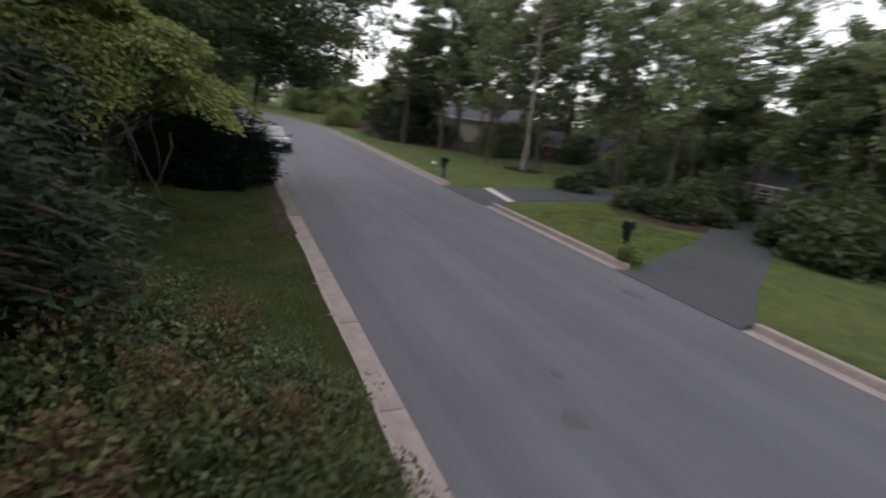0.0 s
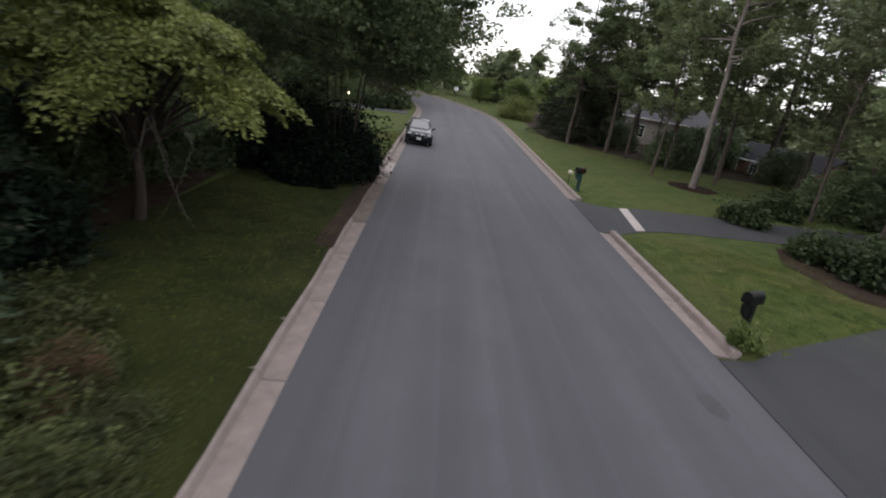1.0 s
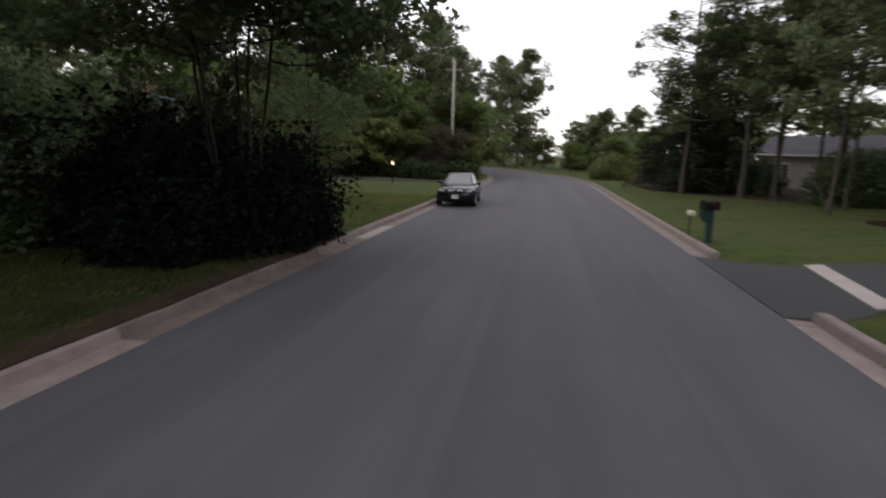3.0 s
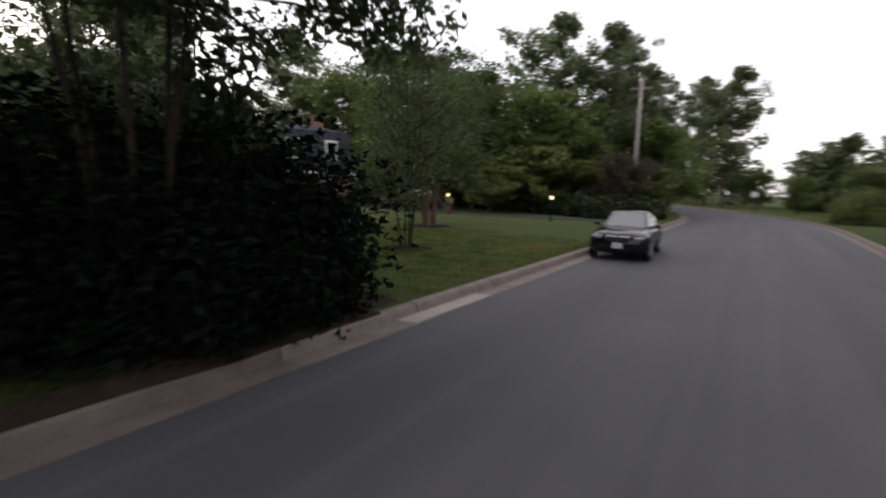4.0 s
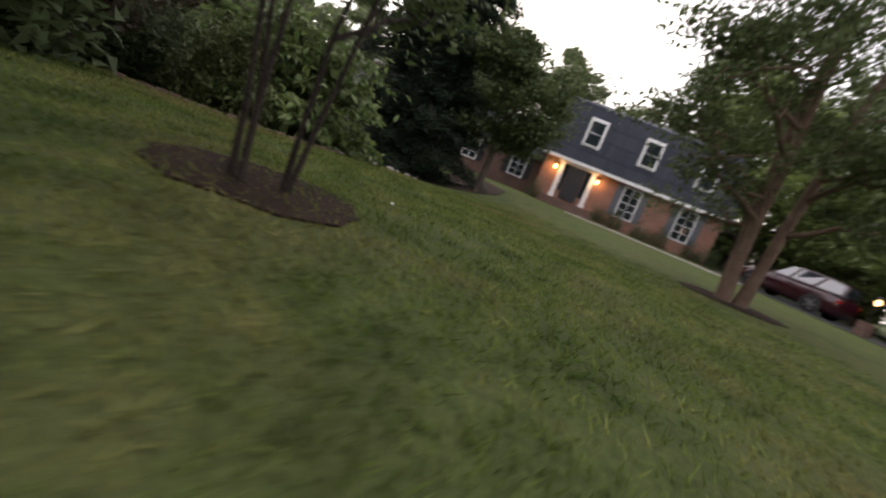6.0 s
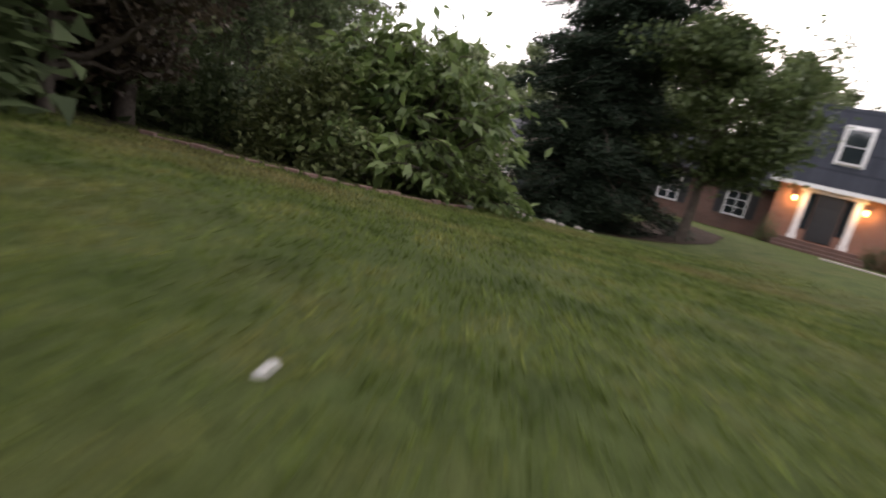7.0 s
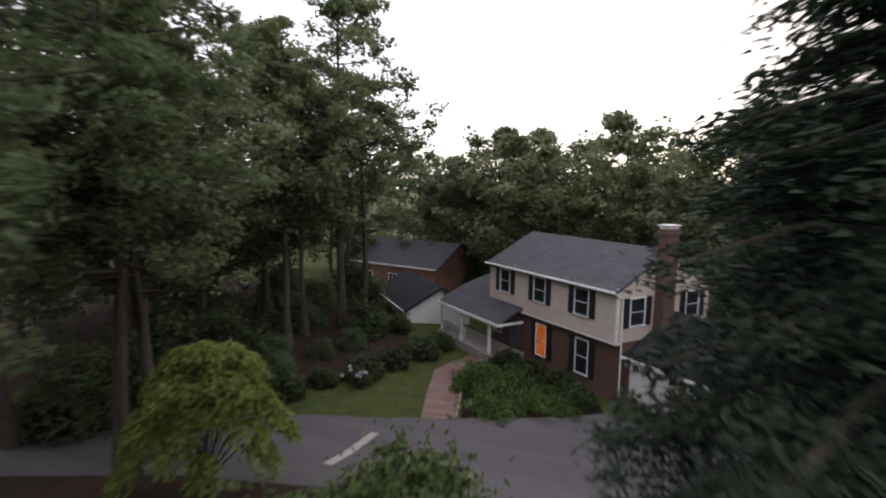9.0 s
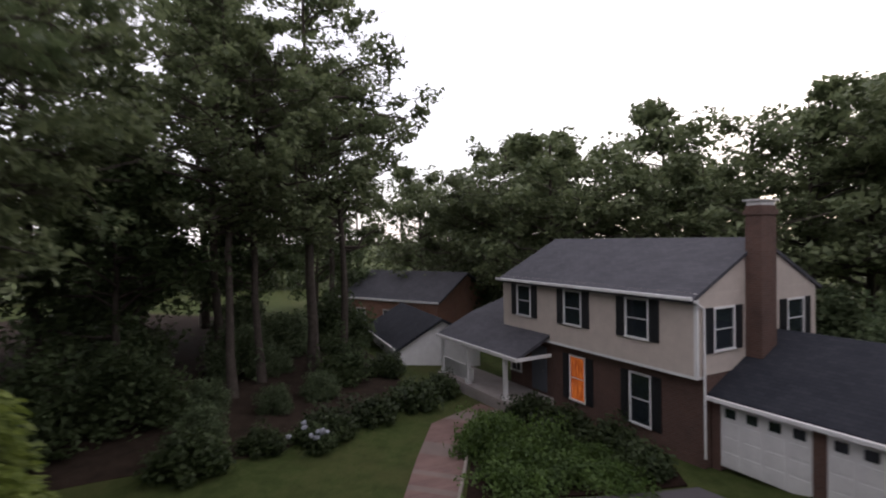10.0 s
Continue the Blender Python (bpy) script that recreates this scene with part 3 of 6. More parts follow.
def umbrella_tree(name, seed, reach, rise, base, trunk, leaf_mat, bark, plates, per, leaf, label):
    """A low tree whose foliage lies in drooping plates over a dome."""
    rng = np.random.default_rng(seed)
    fork = np.array([rng.normal() * 0.15, rng.normal() * 0.15, base * 0.55])
    lines = [(wander(rng, [0, 0, -0.3], fork, 6, 0.05), trunk * np.linspace(1.25, 0.8, 6))]
    cs, ax = [], []
    for k in range(plates):
        az = 2 * math.pi * (k * 0.618 + rng.uniform(-0.06, 0.06))
        up = (k + 0.5) / plates
        ring_r = reach * math.sqrt(up) * rng.uniform(0.85, 1.1)
        hub = np.array([math.cos(az) * ring_r, math.sin(az) * ring_r, base + rise * (1 - up**1.35) + rng.normal() * 0.16])
        out = np.array([math.cos(az), math.sin(az), 0.0])
        if k % 2 == 0:
            mid = fork + (hub - fork) * 0.55 + [0, 0, 0.35]
            t = np.linspace(0, 1, 7)[:, None]
            lines.append(((1 - t) ** 2 * fork + 2 * t * (1 - t) * mid + t**2 * hub + rng.normal(size=(7, 3)) * 0.03, trunk * 0.42 * np.linspace(1, 0.12, 7)))
        n = int(per * rng.uniform(0.7, 1.3))
        size = reach * rng.uniform(0.16, 0.27)
        a, r = rng.uniform(0, 2 * np.pi, n), np.sqrt(rng.uniform(0, 1, n)) * size * (1 + 0.3 * np.sin(rng.uniform(0, 6) + 5 * rng.uniform(0, 1, n)))
        p = np.stack([np.cos(a) * r, np.sin(a) * r, rng.normal(size=n) * 0.055], 1)
        lean = 0.25 + 0.75 * up
        p[:, 2] -= (p[:, :2] @ out[:2]) * lean * 0.6 + (r / size) ** 2 * 0.16
        cs.append(p + hub)
        ax.append(np.stack([np.cos(a), np.sin(a), np.full(n, -0.45)], 1) + out * 0.5)
    lv, lf = leaves(rng, np.concatenate(cs), leaf, 0.5, 0.5, 0.0, False, np.concatenate(ax))
    tree = thing(name, Matrix(), label, "tree")
    for k, one in enumerate(lines):
        arrays("bough" if k else "trunk", *tubes([one], 6), bark, tree, smooth=True)
    arrays("crown", lv, lf, leaf_mat, tree)
    return tree


def spray_shrub(name, seed, rx, ry, h, leaf_mat, sprays, leaf, label):
    """A big shrub of arching twigs in uneven tiers, large leaves hanging along each."""
    rng = np.random.default_rng(seed)
    lines, cs, ax = [], [], []
    hubs = rng.normal(size=(34, 3))
    hubs[:, 2] = np.abs(hubs[:, 2]) * 0.8 + 0.1
    hubs *= rng.uniform(0.62, 0.98, (34, 1)) / np.linalg.norm(hubs, axis=1, keepdims=True)
    for k in range(sprays):
        hub = hubs[rng.integers(0, 34)] + rng.normal(size=3) * [0.13, 0.13, 0.10]
        hub[2] = max(0.06, hub[2])
        out = np.array([hub[0], hub[1], 0.0])
        out /= np.linalg.norm(out) + 1e-6
        az = math.atan2(out[1], out[0]) + rng.normal() * 0.6
        way = np.array([math.cos(az), math.sin(az), 0.0])
        tip = hub * [rx, ry, h]
        reach = rng.uniform(0.55, 1.0)
        t = np.linspace(0, 1, 5)[:, None]
        arch = tip + way * (t - 0.6) * reach + np.array([0, 0, 1.0]) * (0.30 * t - 0.55 * t**2) * reach
        lines.append((arch, np.linspace(0.012, 0.003, 5)))
        if k % 5 == 0:
            lines.append((wander(rng, [rng.normal() * 0.25, rng.normal() * 0.25, -0.2], arch[0], 5, 0.06), np.linspace(0.05, 0.012, 5)))
        n = rng.integers(11, 18)
        f = rng.uniform(0.05, 1.0, n)
        p = np.stack([np.interp(f, t[:, 0], arch[:, j]) for j in range(3)], 1)
        side = np.cross(way, [0, 0, 1.0]) * rng.choice([-1, 1], (n, 1))
        d = side * 0.75 + way * 0.55 + np.array([0, 0, -0.55]) + rng.normal(size=(n, 3)) * 0.28
        d /= np.linalg.norm(d, axis=1, keepdims=True)
        cs.append(p + d * leaf * 0.5)
        ax.append(d * 2.4)
    core = rng.normal(size=(sprays * 5, 3)) * [rx * 0.38, ry * 0.38, h * 0.26] + [0, 0, h * 0.38]
    core[:, 2] = np.abs(core[:, 2]) + 0.05
    cs.append(core)
    ax.append(rng.normal(size=core.shape) + [0, 0, -0.5])
    tv, tf = tubes(lines, 5)
    lv, lf = leaves(rng, np.concatenate(cs), leaf, 0.42, 0.5, 0.0, False, np.concatenate(ax))
    ob = thing(name, Matrix(), label, "shrub")
    arrays("stem", tv, tf, BARK, ob, smooth=True)
    arrays("foliage", lv, lf, leaf_mat, ob)
    return ob


def put(ob, x, y, turn=0.0, size=1.0, tall=1.0, dz=0.0, tilt=0.0):
    ob.matrix_world = Matrix.LocRotScale(on(x, y, dz), Euler((radians(tilt), 0, radians(turn))), (size, size, size * tall))
    return ob


def again(ob, x, y, turn=0.0, size=1.0, tall=1.0, dz=0.0, label=""):
    tagged(ob, group=ob.name.replace("_", " ") + " planting")
    c = copy_thing(ob, Matrix())
    put(c, x, y, turn, size, tall, dz)
    return tagged(c, label)


# ---- kerbs, drives, beds ----
def build_kerbs():
    me = {k: kerb_mesh("kerb", k) for k in (3.05,)}
    low = kerb_mesh("kerb", 3.05, 0.09)
    shaded_stained = kerb_mesh("kerb", 3.05, 0.0, SHADED_STAINED_CONCRETE)
    for side, name, gaps in ((-1, "kerb_west", [(40.0, 40.0)]), (1, "kerb_east", [(5.6, 10.2), (19.65, 25.2)])):
        root = thing(name, Matrix(), "pale concrete kerb with a gutter pan and dark joints", "kerb", "", "structure")
        y = -23.55 if side < 0 else -25.0
        while y < 120:
            length = 3.05
            stop = next(((a, b) for a, b in gaps if a - 0.05 <= y < b), None)
            if stop:
                y = stop[1]
                continue
            nxt = min([a for a, b in gaps if a > y] or [1e9])
            mesh = me[3.05]
            size = min(1.0, (nxt - y) / 3.05)
            if side < 0 and 36.4 < y < 43.0:
                mesh = low
            # stretch below the trees: stains and their shade both in the stone's colour
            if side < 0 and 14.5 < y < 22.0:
                mesh = shaded_stained
            ob = new("kerb_stone", mesh)
            x0, x1 = road_x(y), road_x(y + length * size)
            turn = math.atan2(x0 - x1, length * size)
            flip = Matrix.Diagonal((side, 1, 1, 1))
            ob.parent = root
            ob.matrix_world = Matrix.Translation((side * ROAD_HALF + x0, y, random.uniform(-0.006, 0.006))) @ Matrix.Rotation(turn, 4, "Z") @ flip @ Matrix.Diagonal((1, size, 1, 1))
            y += length * size
    return


build_kerbs()
road_level = lambda x, y: land(x, y) if x > KERB_OUT else 0.0
lay("driveway_far", [(4.42, 19.7), (5.2, 19.75), (6.4, 20.5), (20, 22.5), (34, 26), (34, 30), (20, 26.2), (6.4, 24.3), (5.2, 25.0), (4.42, 25.15)], 0.02, DRIVE, "dark asphalt driveway crossing the lawn", "driveway", flat=road_level, step=0.5)
lay("driveway_near", [(4.42, 5.65), (5.3, 5.9), (7.5, 7.6), (12.0, 10.6), (20, 15.5), (30, 19), (30, 24), (18, 18), (11, 13.1), (7.0, 11.0), (5.3, 10.1), (4.42, 9.95)], 0.02, DRIVE, "dark asphalt driveway sloping to a garage", "driveway", flat=road_level, step=0.5)
lay("drive_strip", [(6.2, 20.55), (6.6, 20.6), (7.05, 24.3), (6.65, 24.3)], 0.035, NEW_CONCRETE, "pale concrete strip across the driveway", "paving", flat=road_level)
lay("house_driveway", [(-5.6, 53.5), (-12, 51.5), (-19, 51.2), (-24, 51.0), (-29.5, 53.0), (-28, 58), (-19, 55.3), (-12, 55.0), (-5.9, 57.5)], 0.03, DRIVE, "dark asphalt driveway beside the brick house", "driveway")
lay("house_walk", [(-30.9, 44.6), (-30.2, 44.2), (-24.6, 50.6), (-25.2, 51.4)], 0.035, NEW_CONCRETE, "pale concrete front walk along the lawn", "path")
lay("cream_house_driveway", [(-34.5, 12), (-39.6, 16.6), (-41.6, 20.5), (-43.2, 24.4), (-44.0, 26.2), (-45.0, 28.6), (-46.9, 31.9), (-42.8, 37.2), (-37.5, 33.5), (-36.6, 26), (-34.6, 19), (-31, 13)], 0.03, PALE_DRIVE, "pale grey driveway in front of the garage", "driveway")
lay("mulch_ring", ring(-9.3, 31.4, 0.78, 0.78, seed=1), 0.018, MULCH, "dark bark mulch ring round the thin stems", "mulch bed", "stuff", 0.5)
lay("mulch_ring", ring(-14.1, 40.3, 1.15, 0.95, seed=2), 0.018, MULCH, "dark bark mulch ring round the birch", "mulch bed", "stuff", 0.5)
lay("mulch_ring", ring(14.6, 33.8, 1.5, 1.7, seed=3), 0.03, MULCH, "dark bark mulch ring round the tall trunk", "mulch bed", "stuff", 0.6)
lay("mulch_bed", [(11.5, 15.2), (13, 14.2), (19, 17.0), (30, 24), (30, 25.2), (20, 22.0), (12.2, 20.6), (11, 18.2)], 0.015, LITTER, "brown leaf litter under the shrubs", "mulch bed", "stuff")
lay("mulch_bed", [(8.2, 52), (14, 45.5), (21, 41.5), (30, 40), (60, 50), (60, 90), (9.5, 90), (8, 62)], 0.015, LITTER, "brown leaf litter under the wood", "mulch bed", "stuff", 1.5)
lay("mulch_bed", [(-5.2, 20.9), (-9.6, 20.5), (-11, 25.8), (-8.3, 26.0), (-5.2, 25.2)], 0.015, LITTER, "brown leaf litter under the hedge", "mulch bed", "stuff")
lay("mulch_bed", [(-9.3, 3.0), (-10.0, 12), (-10.4, 20), (-13, 24), (-16, 27.6), (-24, 27), (-28, 10), (-24, -20), (-12, -22)], 0.015, LITTER, "brown leaf litter under the trees", "mulch bed", "stuff", 1.0)
lay("mulch_bed", [(-17.2, 28.0), (-16.9, 29.8), (-17.9, 31.4), (-20.0, 32.2), (-23.5, 32.0), (-28, 30), (-33.5, 27), (-39.3, 17.5), (-38.5, 10), (-30, 12), (-24, 20), (-22, 27)], 0.015, LITTER, "brown leaf litter round the broad-leaved shrub", "mulch bed", "stuff")
lay("mulch_bed", [(-26.0, 37.0), (-26.6, 35.7), (-28.2, 34.3), (-31, 33.2), (-35, 34.4), (-37, 37), (-34, 40.5), (-29.5, 40.6), (-27.0, 39.4), (-26.1, 38.2)], 0.015, LITTER, "brown needle litter under the big evergreen", "mulch bed", "stuff")
lay("mulch_bed", [(-40, 15), (-44.4, 19.0), (-47.2, 19.2), (-49.2, 20.4), (-53, 20.5), (-62, 12), (-62, -12), (-45, -12), (-38, 6)], 0.015, LITTER, "brown leaf litter under tall trunks", "mulch bed", "stuff", 1.0)
# darker sheet over the lawn where the trees' shade falls
lay("thin_lawn", [(-5.12, 2.0), (-5.12, 20.8), (-9.9, 20.4), (-10.2, 12), (-9.6, 3.0), (-9.6, -4), (-5.12, -4)], 0.02, THIN_SHADED_GRASS, "thin brownish grass, the overhanging trees' shade put into its dark colour", "grass", "stuff", 0.5)


def along_verge(u, v, top):
    """Height of a thin cover that runs from the lawn on to the kerb's top."""
    f = smooth_step(-5.3, -5.02, u)
    return (land(u, v) + 0.026) * (1 - f) + (top + 0.006 * math.sin(v * 7.0)) * f


# the same shade-darkened grass, carried on to the kerb's top
lay("grass_verge", [(-4.93, -6.0), (-4.90, -2.0), (-4.95, 2.0), (-4.89, 5.0), (-4.94, 8.0), (-4.90, 11.0), (-4.96, 14.0), (-4.91, 17.0), (-5.0, 20.5), (-5.3, 20.5), (-5.3, -6.0)], 0.0, THIN_SHADED_GRASS, "ragged grass creeping over the kerb, tree shade put into its dark colour", "grass", "stuff", 0.25, flat=lambda u, v: along_verge(u, v, 0.160))
# fallen leaves, laid as a dark strip that also stands for tree shade
lay("leaf_litter", [(-4.87, 13.0), (-4.92, 15.0), (-4.86, 17.0), (-4.90, 19.0), (-4.85, 21.5), (-4.89, 24.3), (-5.4, 24.3), (-5.4, 13.0)], 0.0, LITTER, "fallen brown leaves along the kerb, their dark strip also standing in for tree shade", "leaf litter", "stuff", 0.25, flat=lambda u, v: along_verge(u, v, 0.166) + 0.006)
lay("brick_path", [(-43.0, 24.2), (-43.5, 25.6), (-46.5, 24.9), (-49.6, 23.9), (-52.2, 24.7), (-52.9, 23.6), (-49.7, 22.5), (-46.2, 23.3)], 0.05, PAVER, "red brick front path with a timber edge", "path")
lay("garden_bed", [(-43.7, 25.8), (-46.5, 25.1), (-49.6, 24.2), (-51.6, 25.0), (-52.3, 26.6), (-48.2, 31.3), (-46.9, 31.6), (-45.2, 28.7), (-44.3, 26.6)], 0.06, MULCH, "planting bed before the cream house", "mulch bed", "stuff")
lay("gutter_slab", [(-4.83, 24.6), (-4.41, 24.6), (-4.41, 27.35), (-4.83, 27.35)], 0.016, NEW_CONCRETE, "newly cast pale concrete gutter slab", "paving", flat=lambda u, v: 0.005 - 0.05 * (-4.4 - u))


# ---- houses ----
def window(parent, x, z, w, h, y=0.0, m=None, shutter=None, glass=GLASS, sash=True, arch=False, name="window", bars=True):
    """A sash window in a wall whose outside faces -y; m turns it to another wall."""
    m = m or Matrix()
    win = part(name, one_box(x - w / 2, x + w / 2, y - 0.012, y + 0.03, z - h / 2, z + h / 2, m=m), glass, parent)
    fr = bmesh.new()
    t = 0.065
    box(fr, x - w / 2 - t, x - w / 2, y - 0.06, y + 0.02, z - h / 2 - t, z + h / 2 + t, m=m)
    box(fr, x + w / 2, x + w / 2 + t, y - 0.06, y + 0.02, z - h / 2 - t, z + h / 2 + t, m=m)
    box(fr, x - w / 2, x + w / 2, y - 0.06, y + 0.02, z + h / 2, z + h / 2 + t * (1.7 if arch else 1), m=m)
    box(fr, x - w / 2 - t * 1.2, x + w / 2 + t * 1.2, y - 0.09, y + 0.02, z - h / 2 - t, z - h / 2, m=m)
    part("frame", fr, WHITE, win, "white painted frame")
    if sash:
        s = bmesh.new()
        box(s, x - w / 2, x + w / 2, y - 0.035, y, z - 0.015, z + 0.015, m=m)
        for q in (-0.25, 0.25) if bars else ():
            box(s, x - 0.015, x + 0.015, y - 0.03, y, z + (q - 0.25) * h, z + (q + 0.25) * h, m=m)
            box(s, x - w / 2, x + w / 2, y - 0.028, y, z + q * h - 0.012, z + q * h + 0.012, m=m)
        part("sash_bar", s, WHITE, win)
    if shutter:
        for sd in (-1, 1):
            sh = bmesh.new()
            a, b = sorted((x + sd * (w / 2 + t + 0.02), x + sd * (w / 2 + t + 0.40)))
            box(sh, a, b, y - 0.05, y, z - h / 2 - t, z + h / 2 + t, m=m)
            k = z - h / 2
            while k < z + h / 2:
                box(sh, a + 0.05, b - 0.05, y - 0.065, y - 0.05, k, k + 0.045, m=m)
                k += 0.09
            part("shutter", sh, shutter, win, "dark louvred shutter")
    return win


def boards(bm, x0, x1, y, z0, z1, m=None, rise=0.115, slope=None):
    """Lapped siding on a wall that faces -y; slope(z) gives the ends of a gable's rows."""
    z = z0
    while z < z1 - 0.01:
        top = min(z + rise, z1)
        a, b = (x0, x1) if slope is None else slope(top + 0.06)
        if b - a > 0.1:
            made = [bm.verts.new(c) for c in ((a, y - 0.022, z), (b, y - 0.022, z), (b, y - 0.004, top), (a, y - 0.004, top), (a, y, z), (b, y, z))]
            if m is not None:
                for v in made:
                    v.co = m @ v.co
            bm.faces.new(made[:4])
            bm.faces.new((made[1], made[0], made[4], made[5]))
        z += rise
    return bm


def gable_roof(bm, x0, x1, y0, y1, z, rise, over=0.35, thick=0.16, side=None):
    """Two slopes with the ridge along x; side is the overhang at the gables."""
    side = over if side is None else side
    ym, s = (y0 + y1) / 2, rise / ((y1 - y0) / 2)
    zo = z - over * s
    slab(bm, [(x0 - side, y0 - over, zo), (x1 + side, y0 - over, zo), (x1 + side, ym, z + rise), (x0 - side, ym, z + rise)], thick)
    slab(bm, [(x0 - side, ym, z + rise), (x1 + side, ym, z + rise), (x1 + side, y1 + over, zo), (x0 - side, y1 + over, zo)], thick)
    return bm


def lantern(x, y, z, parent_m, label, lamp=LAMP, power=0.0):
    ob = thing("wall_lantern", parent_m @ Matrix.Translation((x, y, z)), label, "wall lamp")
    b = bmesh.new()
    box(b, -0.05, 0.05, -0.03, 0.0, -0.12, 0.12)
    rod(b, (0, 0, 0.10), (0, -0.14, 0.12), 0.012)
    part("bracket", b, IRON, ob)
    part("bulb_glass", ball(bmesh.new(), (0, -0.14, 0.0), (0.085, 0.085, 0.13)), lamp, ob, "glowing warm glass")
    part("cap", rod(bmesh.new(), (0, -0.14, 0.12), (0, -0.14, 0.2), 0.10, 0.02), IRON, ob)
    if power:
        li = new("lantern_light", bpy.data.lights.new("lantern_light", "POINT"))
        li.data.energy, li.data.color, li.data.shadow_soft_size = power, (1.0, 0.50, 0.16), 0.06
        li.matrix_world = parent_m @ Matrix.Translation((x, y - 0.32, z))
    return ob


def mansard_house():
    m = Matrix.Translation((-34.53, 46.2, 0.0)) @ Matrix.Rotation(radians(66.2), 4, "Z")
    h = thing("brick_house", m, "brick house with slate-blue mansard roof and lit door lamps", "house")
    x0, x1, dep, top = -2.1, 8.6, 8.5, 2.85
    wall = bmesh.new()
    box(wall, x0, x1, 0, dep, -1.2, top)
    part("wall", wall, BRICK, h, "red brick wall")
    # mansard: the steep skirt leans back over the wall, a shallow hip above
    b = bmesh.new()
    lean, up, o = 0.55, 6.25, 0.38
    rings = [[(x0 - o, -o, top - 0.05), (x1 + o, -o, top - 0.05), (x1 + o, dep + o, top - 0.05), (x0 - o, dep + o, top - 0.05)],
             [(x0 - o, -o, top + 0.1), (x1 + o, -o, top + 0.1), (x1 + o, dep + o, top + 0.1), (x0 - o, dep + o, top + 0.1)],
             [(x0 - o + lean, -o + lean, up), (x1 + o - lean, -o + lean, up), (x1 + o - lean, dep + o - lean, up), (x0 - o + lean, dep + o - lean, up)],
             [(x0 + 2.5, dep / 2 - 0.3, up + 0.75), (x1 - 2.5, dep / 2 - 0.3, up + 0.75), (x1 - 2.5, dep / 2 + 0.3, up + 0.75), (x0 + 2.5, dep / 2 + 0.3, up + 0.75)]]
    rv = [[b.verts.new(c) for c in r] for r in rings]
    for p, q in zip(rv, rv[1:]):
        for k in range(4):
            b.faces.new((p[k], p[(k + 1) % 4], q[(k + 1) % 4], q[k]))
    b.faces.new(rv[-1])
    b.faces.new(rv[0][::-1])
    part("roof", b, SLATE, h, "slate-blue shingled mansard roof")
    e = bmesh.new()
    box(e, x0 - o - 0.05, x1 + o + 0.05, -o - 0.06, -o + 0.02, top - 0.2, top - 0.02)
    part("eaves_board", e, WHITE, h)
    ch = bmesh.new()
    box(ch, 6.7, 7.6, 3.7, 4.4, 5.5, 7.9)
    box(ch, 6.64, 7.66, 3.64, 4.46, 7.72, 7.84)
    part("chimney", ch, BRICK, h, "squat red brick chimney")
    for wx in (0.0, 3.35, 6.7):
        mm = Matrix.Translation((wx, -o + lean * 0.42 - 0.10, 4.62)) @ Matrix.Rotation(0, 4, "X")
        dormer = part("dormer", one_box(-0.54, 0.54, -0.02, 0.5, -0.82, 0.86, 0.02, m=mm), WHITE, h, "white trimmed dormer window")
        window(dormer, 0, 0, 0.80, 1.36, -0.03, mm, arch=True, bars=False)
    for wx in (3.35, 6.7):
        window(h, wx, 1.62, 0.95, 1.75, 0.0, shutter=GREY_SHUTTER)
    # the door between white pilasters and side lights
    d = part("door", one_box(-0.55, 0.45, -0.05, 0.02, 0.45, 2.5, 0.01), SHUTTER, h, "dark panelled front door")
    for px in (-0.3, 0.2):
        for z0, z1 in ((0.6, 1.2), (1.35, 1.9), (2.0, 2.35)):
            part("panel", one_box(px - 0.17, px + 0.17, -0.075, -0.05, z0, z1, 0.008), SHUTTER, d)
    sur = bmesh.new()
    for px in (-1.0, 0.9):
        box(sur, px - 0.13, px + 0.13, -0.16, 0.02, 0.4, 2.55, 0.01)
        box(sur, px - 0.17, px + 0.17, -0.19, 0.02, 0.4, 0.6)
    box(sur, -1.25, 1.15, -0.2, 0.02, 2.5, 2.72, 0.015)
    part("door_surround", sur, WHITE, h, "white door surround")
    for px in (-0.72, 0.62):
        part("side_light", one_box(px - 0.13, px + 0.13, -0.04, 0.02, 0.9, 2.45), GLASS, h)
    st = bmesh.new()
    box(st, -1.5, 1.4, -1.1, 0, -0.3, 0.40, 0.02)
    box(st, -1.7, 1.6, -1.45, -1.1, -0.3, 0.24, 0.02)
    box(st, -1.7, 1.6, -1.8, -1.45, -0.3, 0.08, 0.02)
    part("stair", st, DARK_BRICK, h, "brick front steps")
    # lower wing; the darker brick carries its shade in the colour
    wg = bmesh.new()
    box(wg, x0 - 7.5, x0 - 0.003, 1.8, 7.5, -1.2, 2.6)
    part("wing_wall", wg, DARK_BRICK, h, "brick wing wall, its shade put in as darker brick")
    part("wing_roof", gable_roof(bmesh.new(), x0 - 7.5, x0 - 0.36, 1.8, 7.5, 2.6, 1.7), ROOF_DARK, h)
    for wx in (-3.6, -6.8):
        window(h, wx, 1.5, 0.9, 1.5, 1.8, shutter=SHUTTER)
    lantern(-1.39, 0, 2.12, m, "glowing warm porch lantern beside the white door frame", power=22)
    lantern(1.21, 0, 2.12, m, "glowing warm porch lantern beside the white door frame", power=22)
